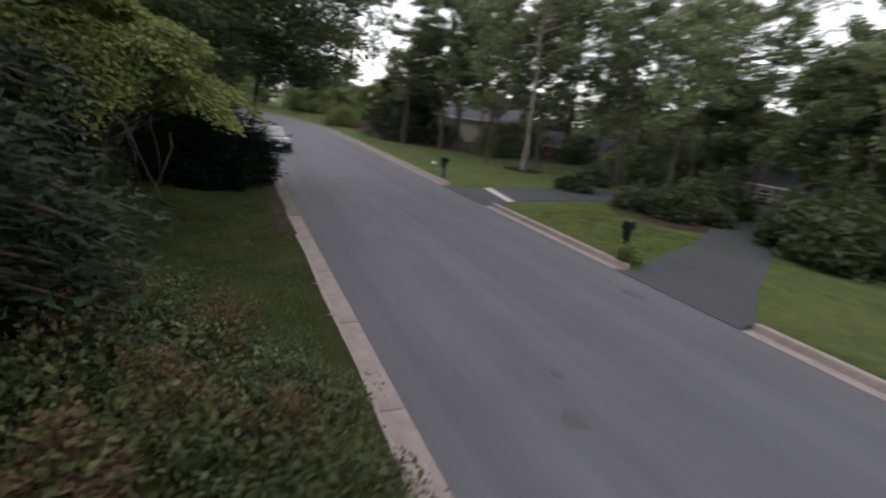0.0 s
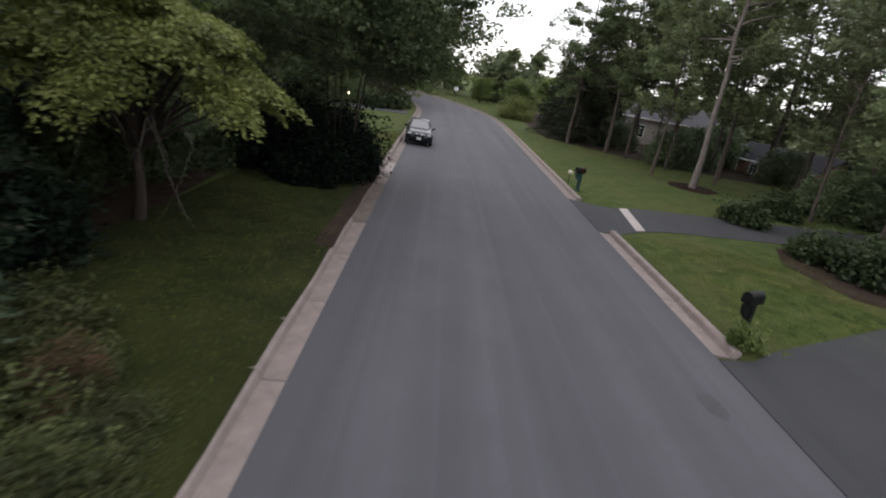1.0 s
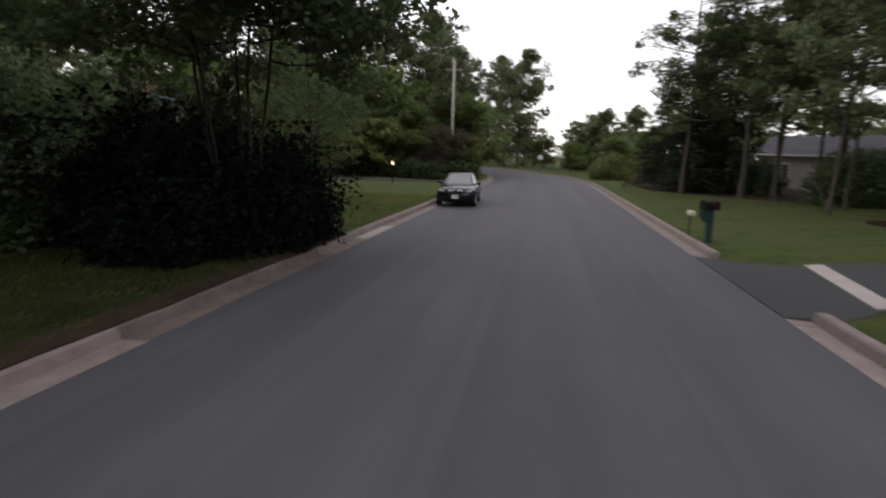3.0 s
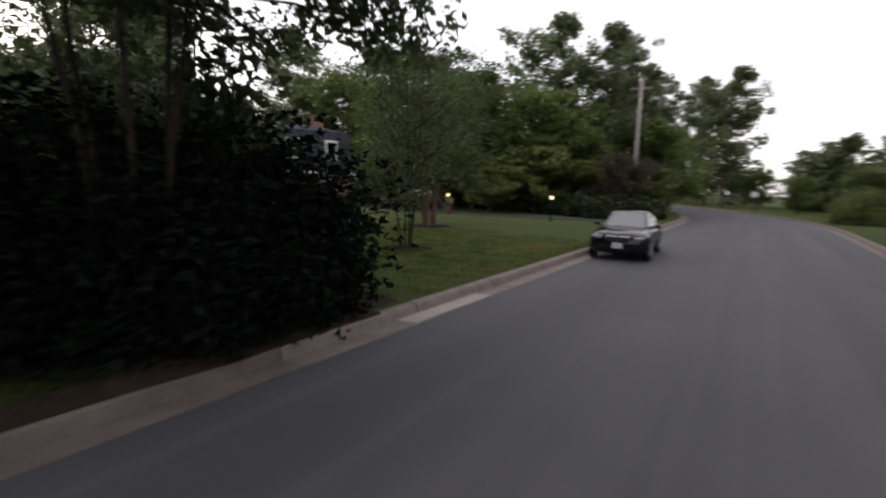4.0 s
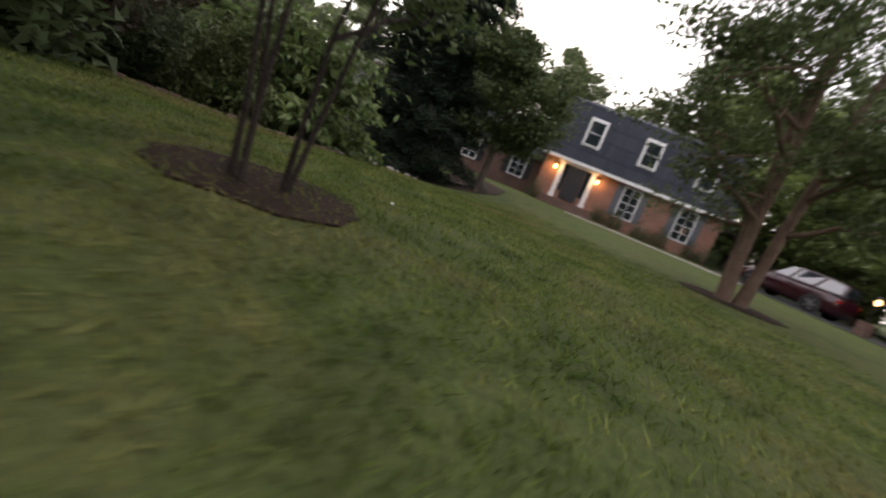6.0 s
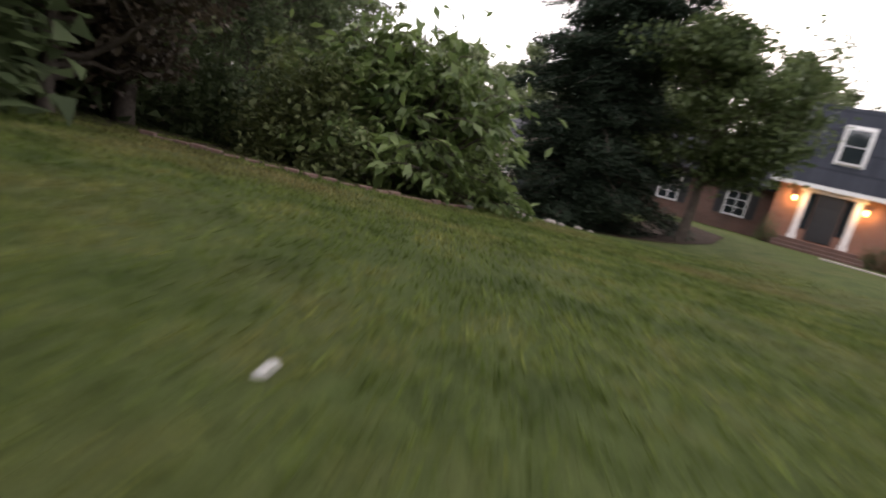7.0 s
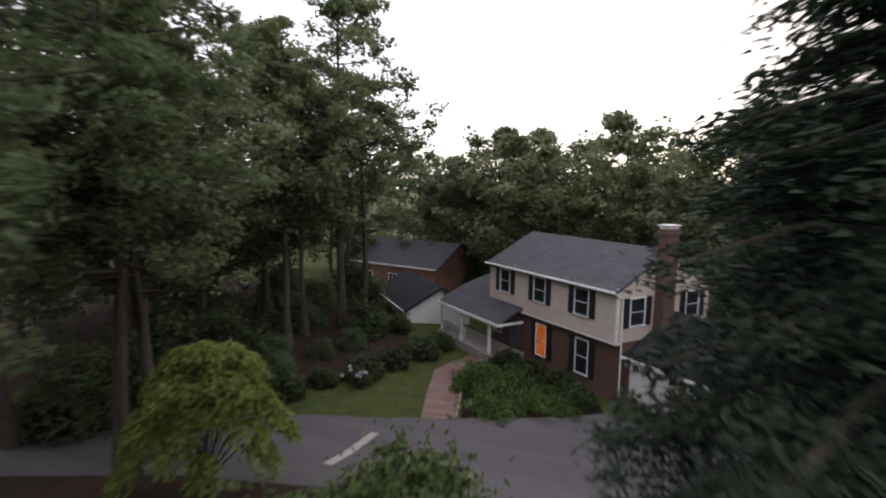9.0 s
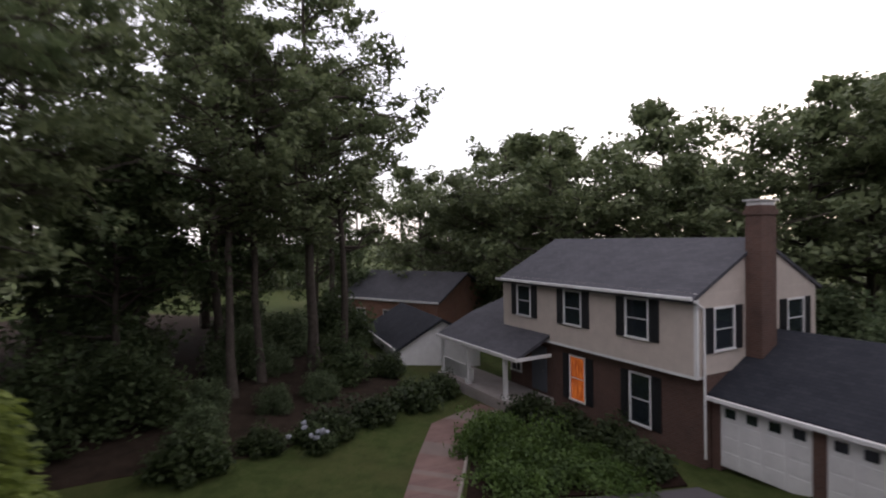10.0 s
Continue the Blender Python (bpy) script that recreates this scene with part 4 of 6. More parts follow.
    for k, (sx, sz, w) in enumerate(((1.9, 0.6, 0.45), (2.9, 0.75, 0.7), (4.5, 0.7, 0.75), (5.6, 0.8, 0.8), (7.4, 0.7, 0.75), (8.4, 0.85, 0.8), (-1.9, 0.7, 0.45))):
        s = bush("foundation_shrub", 40 + k, w, 0.55, sz + 0.45, LEAF_DARK, 2600, 0.06, "clipped dark green shrub against the brick wall")
        p = m @ Vector((sx, -0.9, 0))
        put(s, p.x, p.y)
    return h


def cream_house():
    m = Matrix.Translation((-48.1, 32.0, -3.27)) @ Matrix.Rotation(radians(48.0), 4, "Z")
    h = thing("cream_house", m, "two-storey house, cream siding above dark brick, black shutters, grey roof", "house")
    L, dep, mid, top = 10.4, 6.7, 2.8, 5.4
    low = bmesh.new()
    box(low, -L + 0.02, -0.02, 0.35, dep - 0.02, -1.0, mid)
    part("brick_wall", low, DARK_BRICK, h, "dark brick ground floor")
    up = bmesh.new()
    box(up, -L, 0, 0, dep, mid, top)
    boards(up, -L, 0, 0, mid, top)
    right = Matrix.Rotation(radians(90), 4, "Z")
    rise = 1.7
    boards(up, 0, dep, 0, mid, top, right)
    boards(up, 0, dep, 0, top, top + rise - 0.1, right, slope=lambda z: ((z - top) / rise * dep / 2, dep - (z - top) / rise * dep / 2))
    left = Matrix.Translation((-L, 0, 0)) @ Matrix.Rotation(radians(-90), 4, "Z")
    boards(up, -dep, 0, 0, mid, top, left)
    for x in (-L + 0.002, -0.002):
        f = [up.verts.new(c) for c in ((x, 0, top), (x, dep, top), (x, dep / 2, top + rise))]
        up.faces.new(f)
    part("siding_wall", up, CREAM, h, "cream lapped siding")
    part("roof", gable_roof(bmesh.new(), -L, 0, 0, dep, top, rise, 0.3, 0.13, 0.09), ROOF_GREY, h, "grey shingled gable roof")
    tr = bmesh.new()
    s = rise / (dep / 2)
    box(tr, -L - 0.1, 0.1, -0.40, -0.30, top - 0.20, top - 0.09, 0.02)
    box(tr, -L, 0, -0.02, 0.33, mid - 0.10, mid - 0.004)
    box(tr, -0.08, 0.03, -0.035, -0.024, mid, top)
    box(tr, 0.026, 0.036, -0.03, 0.07, mid, top)
    rod(tr, (0.08, -0.25, top - 0.2), (0.08, 0.25, top - 0.5), 0.04)
    rod(tr, (0.08, 0.25, top - 0.5), (0.08, 0.28, 0.2), 0.04)
    part("white_trim", tr, WHITE, h, "white gutter, corner boards and downpipe")
    for wx in (-8.75, -5.55, -2.3):
        window(h, wx, 4.35, 0.92, 1.3, -0.015, shutter=SHUTTER, bars=False)
    window(h, 1.3, 4.2, 0.95, 1.3, -0.015, right, shutter=SHUTTER, bars=False)
    window(h, 5.35, 4.2, 0.95, 1.3, -0.015, right, shutter=SHUTTER, bars=False)
    window(h, -5.7, 1.4, 0.8, 1.75, 0.35, shutter=SHUTTER, glass=LIT, bars=False)
    window(h, -2.5, 1.4, 0.85, 1.75, 0.35, shutter=SHUTTER, bars=False)
    window(h, -9.9, 1.6, 0.7, 1.4, 0.35, glass=GLASS)
    door = part("door", one_box(-8.65, -7.65, 0.28, 0.36, 0.35, 2.35, 0.01), GREY_SHUTTER, h, "painted front door")
    part("handle", ball(bmesh.new(), (-7.78, 0.24, 1.3), 0.04), CHROME, door)
    ch = bmesh.new()
    box(ch, 0.03, 0.58, 2.45, 3.25, -1.0, 8.15)
    box(ch, -0.02, 0.63, 2.4, 3.3, 7.85, 8.0)
    part("chimney", ch, DARK_BRICK, h, "tall brick chimney")
    cap = bmesh.new()
    box(cap, -0.03, 0.64, 2.39, 3.31, 8.30, 8.34)
    box(cap, 0.06, 0.55, 2.48, 3.22, 8.15, 8.30)
    part("chimney_cap", cap, WHITE, h, "pale metal chimney cap")
    # porch with a shingled lean-to roof, carried on round past the corner
    pr = bmesh.new()
    slab(pr, [(-14, -1.75, 2.25), (-7, -1.75, 2.25), (-7, 0.3, 3.2), (-14, 0.3, 3.2)], 0.14)
    slab(pr, [(-14, 0.3, 3.2), (-10.62, 0.3, 3.2), (-10.62, 4.0, 4.4), (-13.7, 4.0, 4.4)], 0.14)
    part("porch_roof", pr, ROOF_GREY, h, "grey shingled porch roof")
    pg = bmesh.new()
    box(pg, -14.05, -6.95, -1.85, -1.76, 2.08, 2.24, 0.015)
    box(pg, -7, -6.92, -1.75, 0.0, 2.1, 2.24)
    part("porch_gutter", pg, WHITE, h)
    for px in (-13.7, -11.2, -8.1):
        post = bmesh.new()
        box(post, px - 0.08, px + 0.08, -1.66, -1.50, 0.2, 2.12, 0.012)
        box(post, px - 0.12, px + 0.12, -1.70, -1.46, 0.2, 0.38, 0.01)
        part("porch_post", post, WHITE, h, "white square porch post")
    part("porch_floor", one_box(-14, -7.2, -1.8, 0.34, -0.6, 0.22, 0.02), NEW_CONCRETE, h)
    rl = bmesh.new()
    box(rl, -13.8, -11.3, -1.62, -1.55, 1.0, 1.07)
    box(rl, -13.8, -11.3, -1.62, -1.55, 0.35, 0.40)
    for k in range(15):
        box(rl, -13.7 + k * 0.152, -12.87 + k * 0.152, -1.60, -1.57, 0.4, 1.0)
    part("porch_rail", rl, WHITE, h)
    # garage wing
    gw = bmesh.new()
    gy, gd, ge = 0.68, 6.67, 2.2
    box(gw, 0.004, 0.30, gy, gy + 0.3, -1.0, ge)
    box(gw, 2.95, 3.30, gy, gy + 0.3, -1.0, ge)
    box(gw, 5.95, 6.6, gy, gy + 0.3, -1.0, ge)
    box(gw, 0.30, 2.95, gy, gy + 0.3, 2.1, ge)
    box(gw, 3.30, 5.95, gy, gy + 0.3, 2.1, ge)
    box(gw, 6.3, 6.6, gy + 0.3, gy + gd, -1.0, ge)
    box(gw, 0.004, 6.6, gy + gd, gy + gd + 0.3, -1.0, ge)
    part("garage_wall", gw, DARK_BRICK, h, "dark brick garage front")
    gr = bmesh.new()
    slab(gr, [(-0.05, gy - 0.18, ge), (7.0, gy - 0.18, ge), (7.0, gy + gd / 2, ge + 1.75), (0.0, gy + gd / 2, ge + 1.75)], 0.15)
    slab(gr, [(0.0, gy + gd / 2, ge + 1.75), (7.0, gy + gd / 2, ge + 1.75), (7.0, gy + gd + 0.4, ge), (0.0, gy + gd + 0.4, ge)], 0.15)
    part("garage_roof", gr, ROOF_DARK, h, "dark shingled garage roof")
    part("garage_gutter", one_box(-0.2, 7.05, gy - 0.30, gy - 0.19, ge - 0.17, ge - 0.04, 0.02), WHITE, h)
    for a, b in ((0.30, 2.95), (3.30, 5.95)):
        door = part("garage_door", one_box(a, b, gy + 0.03, gy + 0.08, 0.0, 2.1), WHITE, h, "white panelled garage door with small square lights")
        w = (b - a) / 4
        for r in range(3):
            for k in range(4):
                part("door_panel", one_box(a + k * w + 0.07, a + (k + 1) * w - 0.07, gy + 0.012, gy + 0.03, 0.08 + r * 0.47, 0.48 + r * 0.47, 0.01), WHITE, door)
        for k in range(4):
            part("door_light", one_box(a + k * w + 0.17, a + (k + 1) * w - 0.17, gy + 0.008, gy + 0.03, 1.56, 1.84), GLASS, door)
    return h


def plain_house(name, x, y, z, turn, w, d, wall_h, rise, wall_mat, roof_mat, label, wins=(), shut=None, lit=()):
    m = Matrix.Translation((x, y, z)) @ Matrix.Rotation(radians(turn), 4, "Z")
    h = thing(name, m, label, "house")
    b = one_box(-w / 2, w / 2, 0, d, -1.5, wall_h)
    for sx in (-w / 2 + 0.002, w / 2 - 0.002):
        b.faces.new([b.verts.new(c) for c in ((sx, 0, wall_h), (sx, d, wall_h), (sx, d / 2, wall_h + rise))])
    part("wall", b, wall_mat, h)
    part("roof", gable_roof(bmesh.new(), -w / 2, w / 2, 0, d, wall_h, rise, 0.35), roof_mat, h)
    part("gutter", one_box(-w / 2 - 0.35, w / 2 + 0.35, -0.46, -0.36, wall_h - 0.26, wall_h - 0.12), WHITE, h)
    for k, (wx, wz, ww, wh) in enumerate(wins):
        window(h, wx, wz, ww, wh, 0.0, shutter=shut, glass=LIT if k in lit else GLASS)
    return h


mansard_house()
cream_house()
# neighbours, across the road and beyond the trees
plain_house("brick_bungalow", 26.5, 46.0, -0.5, -62, 8.0, 7.0, 2.3, 1.3, BRICK, ROOF_DARK, "low brick bungalow with white windows and a dark roof", [(-3.0, 1.3, 0.7, 1.1), (-1.0, 1.3, 0.7, 1.1), (2.2, 1.3, 0.9, 1.2)])
plain_house("grey_house", 22.5, 60.0, 0.2, -40, 9.0, 7.0, 3.2, 1.6, GREY_WALL, ROOF_GREY, "pale grey house behind the trees", [(-2.5, 1.6, 0.9, 1.3), (1.5, 1.6, 0.9, 1.3)])
plain_house("brick_garage", 29.0, 22.5, -0.4, -75, 7.0, 7.0, 2.2, 1.3, GREY_WALL, ROOF_GREY, "small garage half hidden by shrubs", [(-1.5, 1.2, 0.8, 1.0)])
plain_house("white_outbuilding", -60.6, 15.0, -4.0, 40, 8.0, 5.0, 1.9, 1.4, WHITE, ROOF_DARK, "small white gabled outbuilding", [(0.0, 1.0, 0.8, 0.9)])
plain_house("far_brick_house", -69.3, 11.2, -4.2, 75, 10.0, 8.0, 3.4, 1.9, BRICK, ROOF_GREY, "brick house among tall trees", [(-3.0, 1.6, 0.9, 1.4), (0.0, 1.6, 0.9, 1.4), (3.0, 1.6, 0.9, 1.4)])


# ---- planting ----
def planting():
    # left of the road, before the hedge
    put(umbrella_tree("dogwood_tree", 11, 3.1, 2.2, 3.3, 0.15, LEAF_YELLOW, DARK_BARK, 84, 620, 0.15, "spreading tree with layered yellow-green foliage"), -9.9, 12.9, 40)
    # stems of the tall multi-stemmed tree by the kerb
    put(broad_tree("crape_myrtle", 12, 11.0, 4.3, 0.05, 0.42, LEAF_CRAPE, DARK_BARK, 66000, 0.19, 80, 0.78, "multi-stemmed tree with thin brown trunks and dark foliage", 0.22, stems=5, gaps=0.0, squash=0.6), -6.3, 21.3, 15)
    yew = bush("yew_bush", 13, 2.0, 2.0, 3.4, YEW_SHADED, 14000, 0.175, "dense evergreen bush, deep shade put into its near-black needles", far=True)
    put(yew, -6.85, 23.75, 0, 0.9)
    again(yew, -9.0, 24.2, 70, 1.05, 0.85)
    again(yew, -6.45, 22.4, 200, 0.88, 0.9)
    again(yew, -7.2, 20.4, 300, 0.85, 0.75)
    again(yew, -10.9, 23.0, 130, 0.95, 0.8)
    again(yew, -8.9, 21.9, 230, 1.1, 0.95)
    # two more near-black bushes, added for the deep shade among the left trees
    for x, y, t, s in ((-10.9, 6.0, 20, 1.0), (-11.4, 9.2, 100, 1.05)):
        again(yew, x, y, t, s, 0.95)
    # thin stems on the lawn and the birch-like tree
    put(broad_tree("young_river_birch", 14, 6.2, 2.2, 0.027, 0.24, LEAF_BIRCH, DARK_BARK, 11000, 0.11, 35, 0.5, "young tree with several thin dark stems in mulch", 1.2, stems=5, gaps=0.1), -9.3, 31.4, 30)
    put(broad_tree("river_birch", 15, 9.2, 2.6, 0.13, 0.2, LEAF_BIRCH, RED_BARK, 30000, 0.14, 36, 0.6, "tree with pale peeling trunks and fine green foliage", 0.9, stems=3), -14.1, 40.3, 10)
    # the broad-leaved shrub and the evergreen beside it
    big = spray_shrub("broad_leaved_shrub", 16, 2.45, 2.35, 3.4, LEAF_BROAD, 480, 0.30, "large shrub with big bright green drooping leaves")
    put(big, -20.8, 30.45)
    for x, y, t, s in ((-30.8, 28.6, 80, 0.85), (-33.2, 27.6, 160, 0.85), (-27.8, 28.0, 240, 0.85), (-26.0, 26.0, 300, 0.8), (-26.9, 30.5, 60, 0.8), (-29.4, 26.4, 120, 0.8)):
        again(big, x, y, t, s * 0.95, 1.05)
    put(bush("yellowing_shrub", 17, 1.5, 1.5, 2.3, LEAF_BRAMBLE, 6500, 0.17, "shrub with small yellowing leaves beside the larger one"), -18.7, 29.4, 0, 0.84)
    put(conifer("spruce", 18, 20.0, 3.3, 0.34, NEEDLE, 270000, "huge dark evergreen with drooping boughs", 0.02, 60, 0.30, 0.16, 0.68, 14, far=True), -29.4, 35.22)
    put(broad_tree("leafy_tree", 35, 7.0, 2.2, 0.17, 0.3, LEAF_BIRCH, BARK, 16000, 0.22, 28, 0.7, "leafy tree with drooping outer limbs beside the evergreen"), -27.0, 38.4)
    # the dim wood behind the hedge
    dark = broad_tree("shade_tree", 19, 12.0, 4.6, 0.24, 0.25, LEAF_DARK, BARK, 12000, 0.34, 26, 0.9, "tall dark-leaved tree in the shade", far=True)
    put(dark, -14.5, 8.5)
    mid = broad_tree("oak_tree", 20, 14.0, 5.0, 0.26, 0.22, LEAF_MID, BARK, 10500, 0.36, 36, 0.8, "tall leafy tree with spreading limbs", gaps=0.3, far=True)
    put(mid, -18, 14.5, 0, 0.75)
    tall = broad_tree("tulip_tree", 21, 21.0, 5.6, 0.30, 0.42, LEAF_MID, BARK, 11000, 0.29, 38, 0.68, "very tall straight tree, bare below", 0.6, gaps=0.42, far=True)
    put(tall, 33.5, 33.0)
    put(broad_tree("pale_trunk_tree", 21, 21.0, 4.6, 0.23, 0.42, LEAF_MID, PALE_BARK, 9000, 0.30, 32, 0.7, "very tall straight tree with a pale trunk in a mulch ring", 0.6, gaps=0.42, far=True), 14.6, 33.8)
    grey = broad_tree("grey_leaved_tree", 22, 9.0, 3.9, 0.18, 0.12, LEAF_GREY, BARK, 20000, 0.24, 26, 0.75, "rounded tree with grey-green leaves")
    put(grey, -22.6, 25.8, 0, 0.66)
    again(grey, -13.8, 18.6, 150, 0.9)
    scrub = bush("undergrowth_shrub", 34, 3.0, 3.0, 5.0, LEAF_GREY, 6800, 0.34, "loose grey-green undergrowth in the wood", far=True)
    put(scrub, 36, 44)
    plum = broad_tree("plum_tree", 23, 4.6, 2.1, 0.13, 0.15, LEAF_PLUM, BARK, 16000, 0.16, 22, 0.55, "purple-brown leaved ornamental tree")
    put(plum, -15.8, 27.0, 0, 0.88)
    gloom = bush("dark_shrub", 33, 2.0, 2.0, 3.6, LEAF_DARK, 5200, 0.25, "tall dark green shrub at the lawn's edge", far=True)
    put(gloom, -13.6, 26.4)
    for x, y, t, s, h in ((-8.8, 23.7, 30, 1.0, 1.35), (-10.6, 24.2, 190, 1.0, 1.2)):
        again(gloom, x, y, t, s, h)
    for x, y, t, s in ((-18.2, 25.0, 160, 0.9), (-15.2, 24.2, 20, 1.3), (-12.6, 24.0, 40, 1.1), (-19.6, 27.0, 300, 0.55), (-12.2, 17.2, 80, 0.75), (-13.2, 13.6, 140, 0.9), (-11.2, 20.0, 220, 0.6)):
        again(gloom, x, y, t, s)
    cedar = conifer("cedar", 24, 11.0, 2.9, 0.2, NEEDLE_SHADE, 16000, "dark dense evergreen tree with low boughs", 0.02, 30, 0.2, 0.22, 0.7, far=True)
    put(cedar, -10.6, 5.2)
    for x, y, t, s in ((-11.9, 8.9, 50, 0.75), (-12.2, 1.8, 110, 1.1), (-15.5, 11.6, 200, 0.9), (-10.5, -3, 80, 1.0), (-14.2, 21.6, 280, 0.62)):
        again(cedar, x, y, t, s)
    for x, y, t, s in ((-15, 2, 30, 1.0), (-18, 11, 130, 1.05), (-23, 4, 10, 1.1), (-22, 7, 60, 0.7)):
        again(dark, x, y, t, s)
    for x, y, t, s in ((-28, 2, 240, 1.0), (-31, -6, 60, 0.9), (-13.2, 16.8, 30, 0.5), (-17.6, 26.6, 200, 0.62)):
        again(mid, x, y, t, s)
    # across the road
    for x, y, t, s in ((20.5, 15.6, 100, 0.72), (26.5, 26.5, 220, 0.7), (24.5, 10.5, 40, 0.85), (31, 14.5, 290, 0.9)):
        again(dark, x, y, t, s)
    slim = broad_tree("slender_tree", 36, 15.0, 2.7, 0.11, 0.3, LEAF_MID, BARK, 4800, 0.27, 30, 0.55, "slender tall tree with airy foliage", 0.8, gaps=0.5, far=True)
    put(slim, 13.2, 37.5)
    for x, y, t, s in ((15.6, 41, 40, 0.9), (17.4, 36.5, 100, 1.1), (19.5, 40, 160, 1.0), (13.6, 44.5, 200, 0.95), (16.8, 47, 260, 1.1), (20.6, 44, 300, 1.05), (22.5, 35.5, 30, 1.0), (21, 31.5, 80, 0.9), (18.6, 27.8, 120, 0.95), (23.5, 28.5, 170, 1.0), (25.5, 22.5, 220, 1.05), (20.5, 23.2, 270, 0.9), (17.2, 21.6, 310, 0.85), (23.5, 14.0, 20, 1.0), (19.5, 12.5, 70, 0.9), (27.5, 18.5, 150, 1.1), (26, 40, 240, 1.1), (13.2, 52, 10, 0.85), (12.4, 57, 120, 0.95), (29.5, 31, 60, 1.1)):
        again(slim, x, y, t, s)
    for x, y, t, s in ((28, 17.0, 150, 0.8), (22, 6.0, 200, 0.7), (29, 7, 30, 0.8), (34, 22, 80, 0.9)):
        again(mid, x, y, t, s)
    for x, y, t, s in ((20.5, 52, 200, 1.0), (18.5, 57, 300, 0.9), (27, 47, 90, 1.05), (33, 42, 210, 0.9)):
        again(tall, x, y, t, s)
    for x, y, t, s in ((11.0, 52.5, 30, 0.95), (13.6, 54.5, 120, 1.1), (9.8, 56.5, 220, 0.85)):
        again(cedar, x, y, t, s)
    gold = bush("golden_shrub", 25, 2.4, 2.4, 3.2, LEAF_YELLOW, 7000, 0.2, "yellow-green rounded shrub at the bend")
    put(gold, 7.4, 70)
    laurel = bush("laurel_shrub", 26, 1.3, 1.3, 1.5, LEAF_LAUREL, 3600, 0.2, "broad-leaved green shrub in the bed", far=True)
    put(laurel, 13.6, 17.2)
    for x, y, t, s in ((14.9, 18.6, 40, 1.1), (13.2, 19.4, 90, 0.9), (16.8, 19.2, 150, 1.2), (15.2, 16.3, 210, 0.8), (13.0, 24.6, 20, 0.9), (18.5, 18.6, 70, 1.3), (16.5, 27.5, 10, 0.9), (19, 31, 200, 0.9), (14, 9.5, 100, 1.4), (15.6, 11.8, 30, 1.5), (17, 7, 60, 1.5)):
        again(laurel, x, y, t, s)
    # beyond the parked car
    for x, y, t, s in ((-7.6, 57.2, 10, 1.2), (-9.3, 55.8, 60, 1.1), (-11.0, 57.4, 120, 1.3), (-13.2, 59.0, 200, 1.3), (-7.2, 60.0, 20, 1.3), (-15.5, 60, 100, 1.4), (-18.5, 61, 220, 1.4)):
        again(laurel, x, y, t, s)
    smoke = broad_tree("smoke_tree", 27, 5.0, 2.4, 0.12, 0.2, LEAF_PLUM, BARK, 9000, 0.18, 18, 0.6, "small dark reddish-brown leaved tree")
    put(smoke, -9.2, 59.5)
    lime = broad_tree("lime_shrub_tree", 28, 4.6, 2.6, 0.1, 0.2, LEAF_YELLOW, BARK, 5000, 0.26, 18, 0.6, "small bright yellow-green tree", 0.5, squash=0.5, far=True)
    put(lime, -12.0, 60.5)
    again(lime, -15.5, 58.5, 80, 1.2)
    again(lime, -7.6, 63.0, 140, 0.9)
    again(lime, -17.8, 54.8, 200, 0.8)
    rnd = broad_tree("round_tree", 29, 8.5, 4.2, 0.2, 0.15, LEAF_LIGHT, BARK, 12500, 0.30, 28, 0.85, "rounded light green leafy tree", far=True)
    put(rnd, -8.0, 71)
    for x, y, t, s in ((-22, 60, 40, 1.3), (-27, 66, 90, 1.5), (-17, 66, 180, 1.3), (-12, 78, 200, 1.1), (4, 93, 90, 0.5), (9, 84, 200, 0.6), (13, 76, 10, 0.7), (0, 108, 50, 0.6), (-9, 121, 130, 0.9), (-16, 128, 220, 0.9), (6, 101, 80, 0.5), (-36, 60, 10, 1.5), (-13.5, 63.5, 30, 0.85), (-20.5, 62.5, 100, 0.9), (-27.5, 61.5, 210, 0.95)):
        again(rnd, x, y, t, s)
    for x, y, t, s in ((-13, 70, 10, 1.0), (-20, 72, 80, 1.15), (-32, 72, 240, 1.0), (-12.5, 84, 20, 0.95), (-18, 92, 140, 0.9), (-40, 70, 200, 1.1), (-46, 62, 20, 1.1), (-4.6, 105, 40, 1.15), (-7.4, 111, 310, 1.15)):
        again(mid, x, y, t, s, 1.25)
    # round the two houses
    for x, y, t, s in ((-47, 50, 20, 0.8), (-42, 58, 80, 0.85), (-50, 57, 150, 0.85), (-38, 66, 220, 1.0), (-57, 46, 60, 0.85)):
        again(mid, x, y, t, s)
    for x, y, t, s in ((-66, 25, 0, 1.1), (-70, 32, 60, 1.25), (-67, 40, 130, 1.15), (-62, 47, 200, 1.25), (-75, 20, 250, 1.25), (-72, 48, 80, 1.3), (-60, 54, 30, 1.25), (-73, 26, 40, 1.2), (-77, 15, 100, 1.0), (-82, 9, 20, 1.1), (-81, 21, 200, 1.1), (-70, 44, 90, 1.2), (-64, 34, 10, 0.9)):
        again(mid, x, y, t, s)
    for x, y, t, s in ((-48.2, 14.0, 0, 0.9), (-50.6, 13.6, 80, 0.85), (-53.8, 14.3, 150, 1.1), (-55.6, 15.0, 220, 0.8), (-42, 9, 40, 0.95), (-53, 9, 100, 1.0), (-46, 5, 170, 1.0), (-38, 2, 30, 1.0), (-58, 3, 200, 1.05), (-64, 9, 260, 1.0), (-34, 13, 50, 0.9), (-37.0, 16.0, 70, 0.85), (-35.5, 17.3, 200, 0.7)):
        again(tall, x, y, t, s)
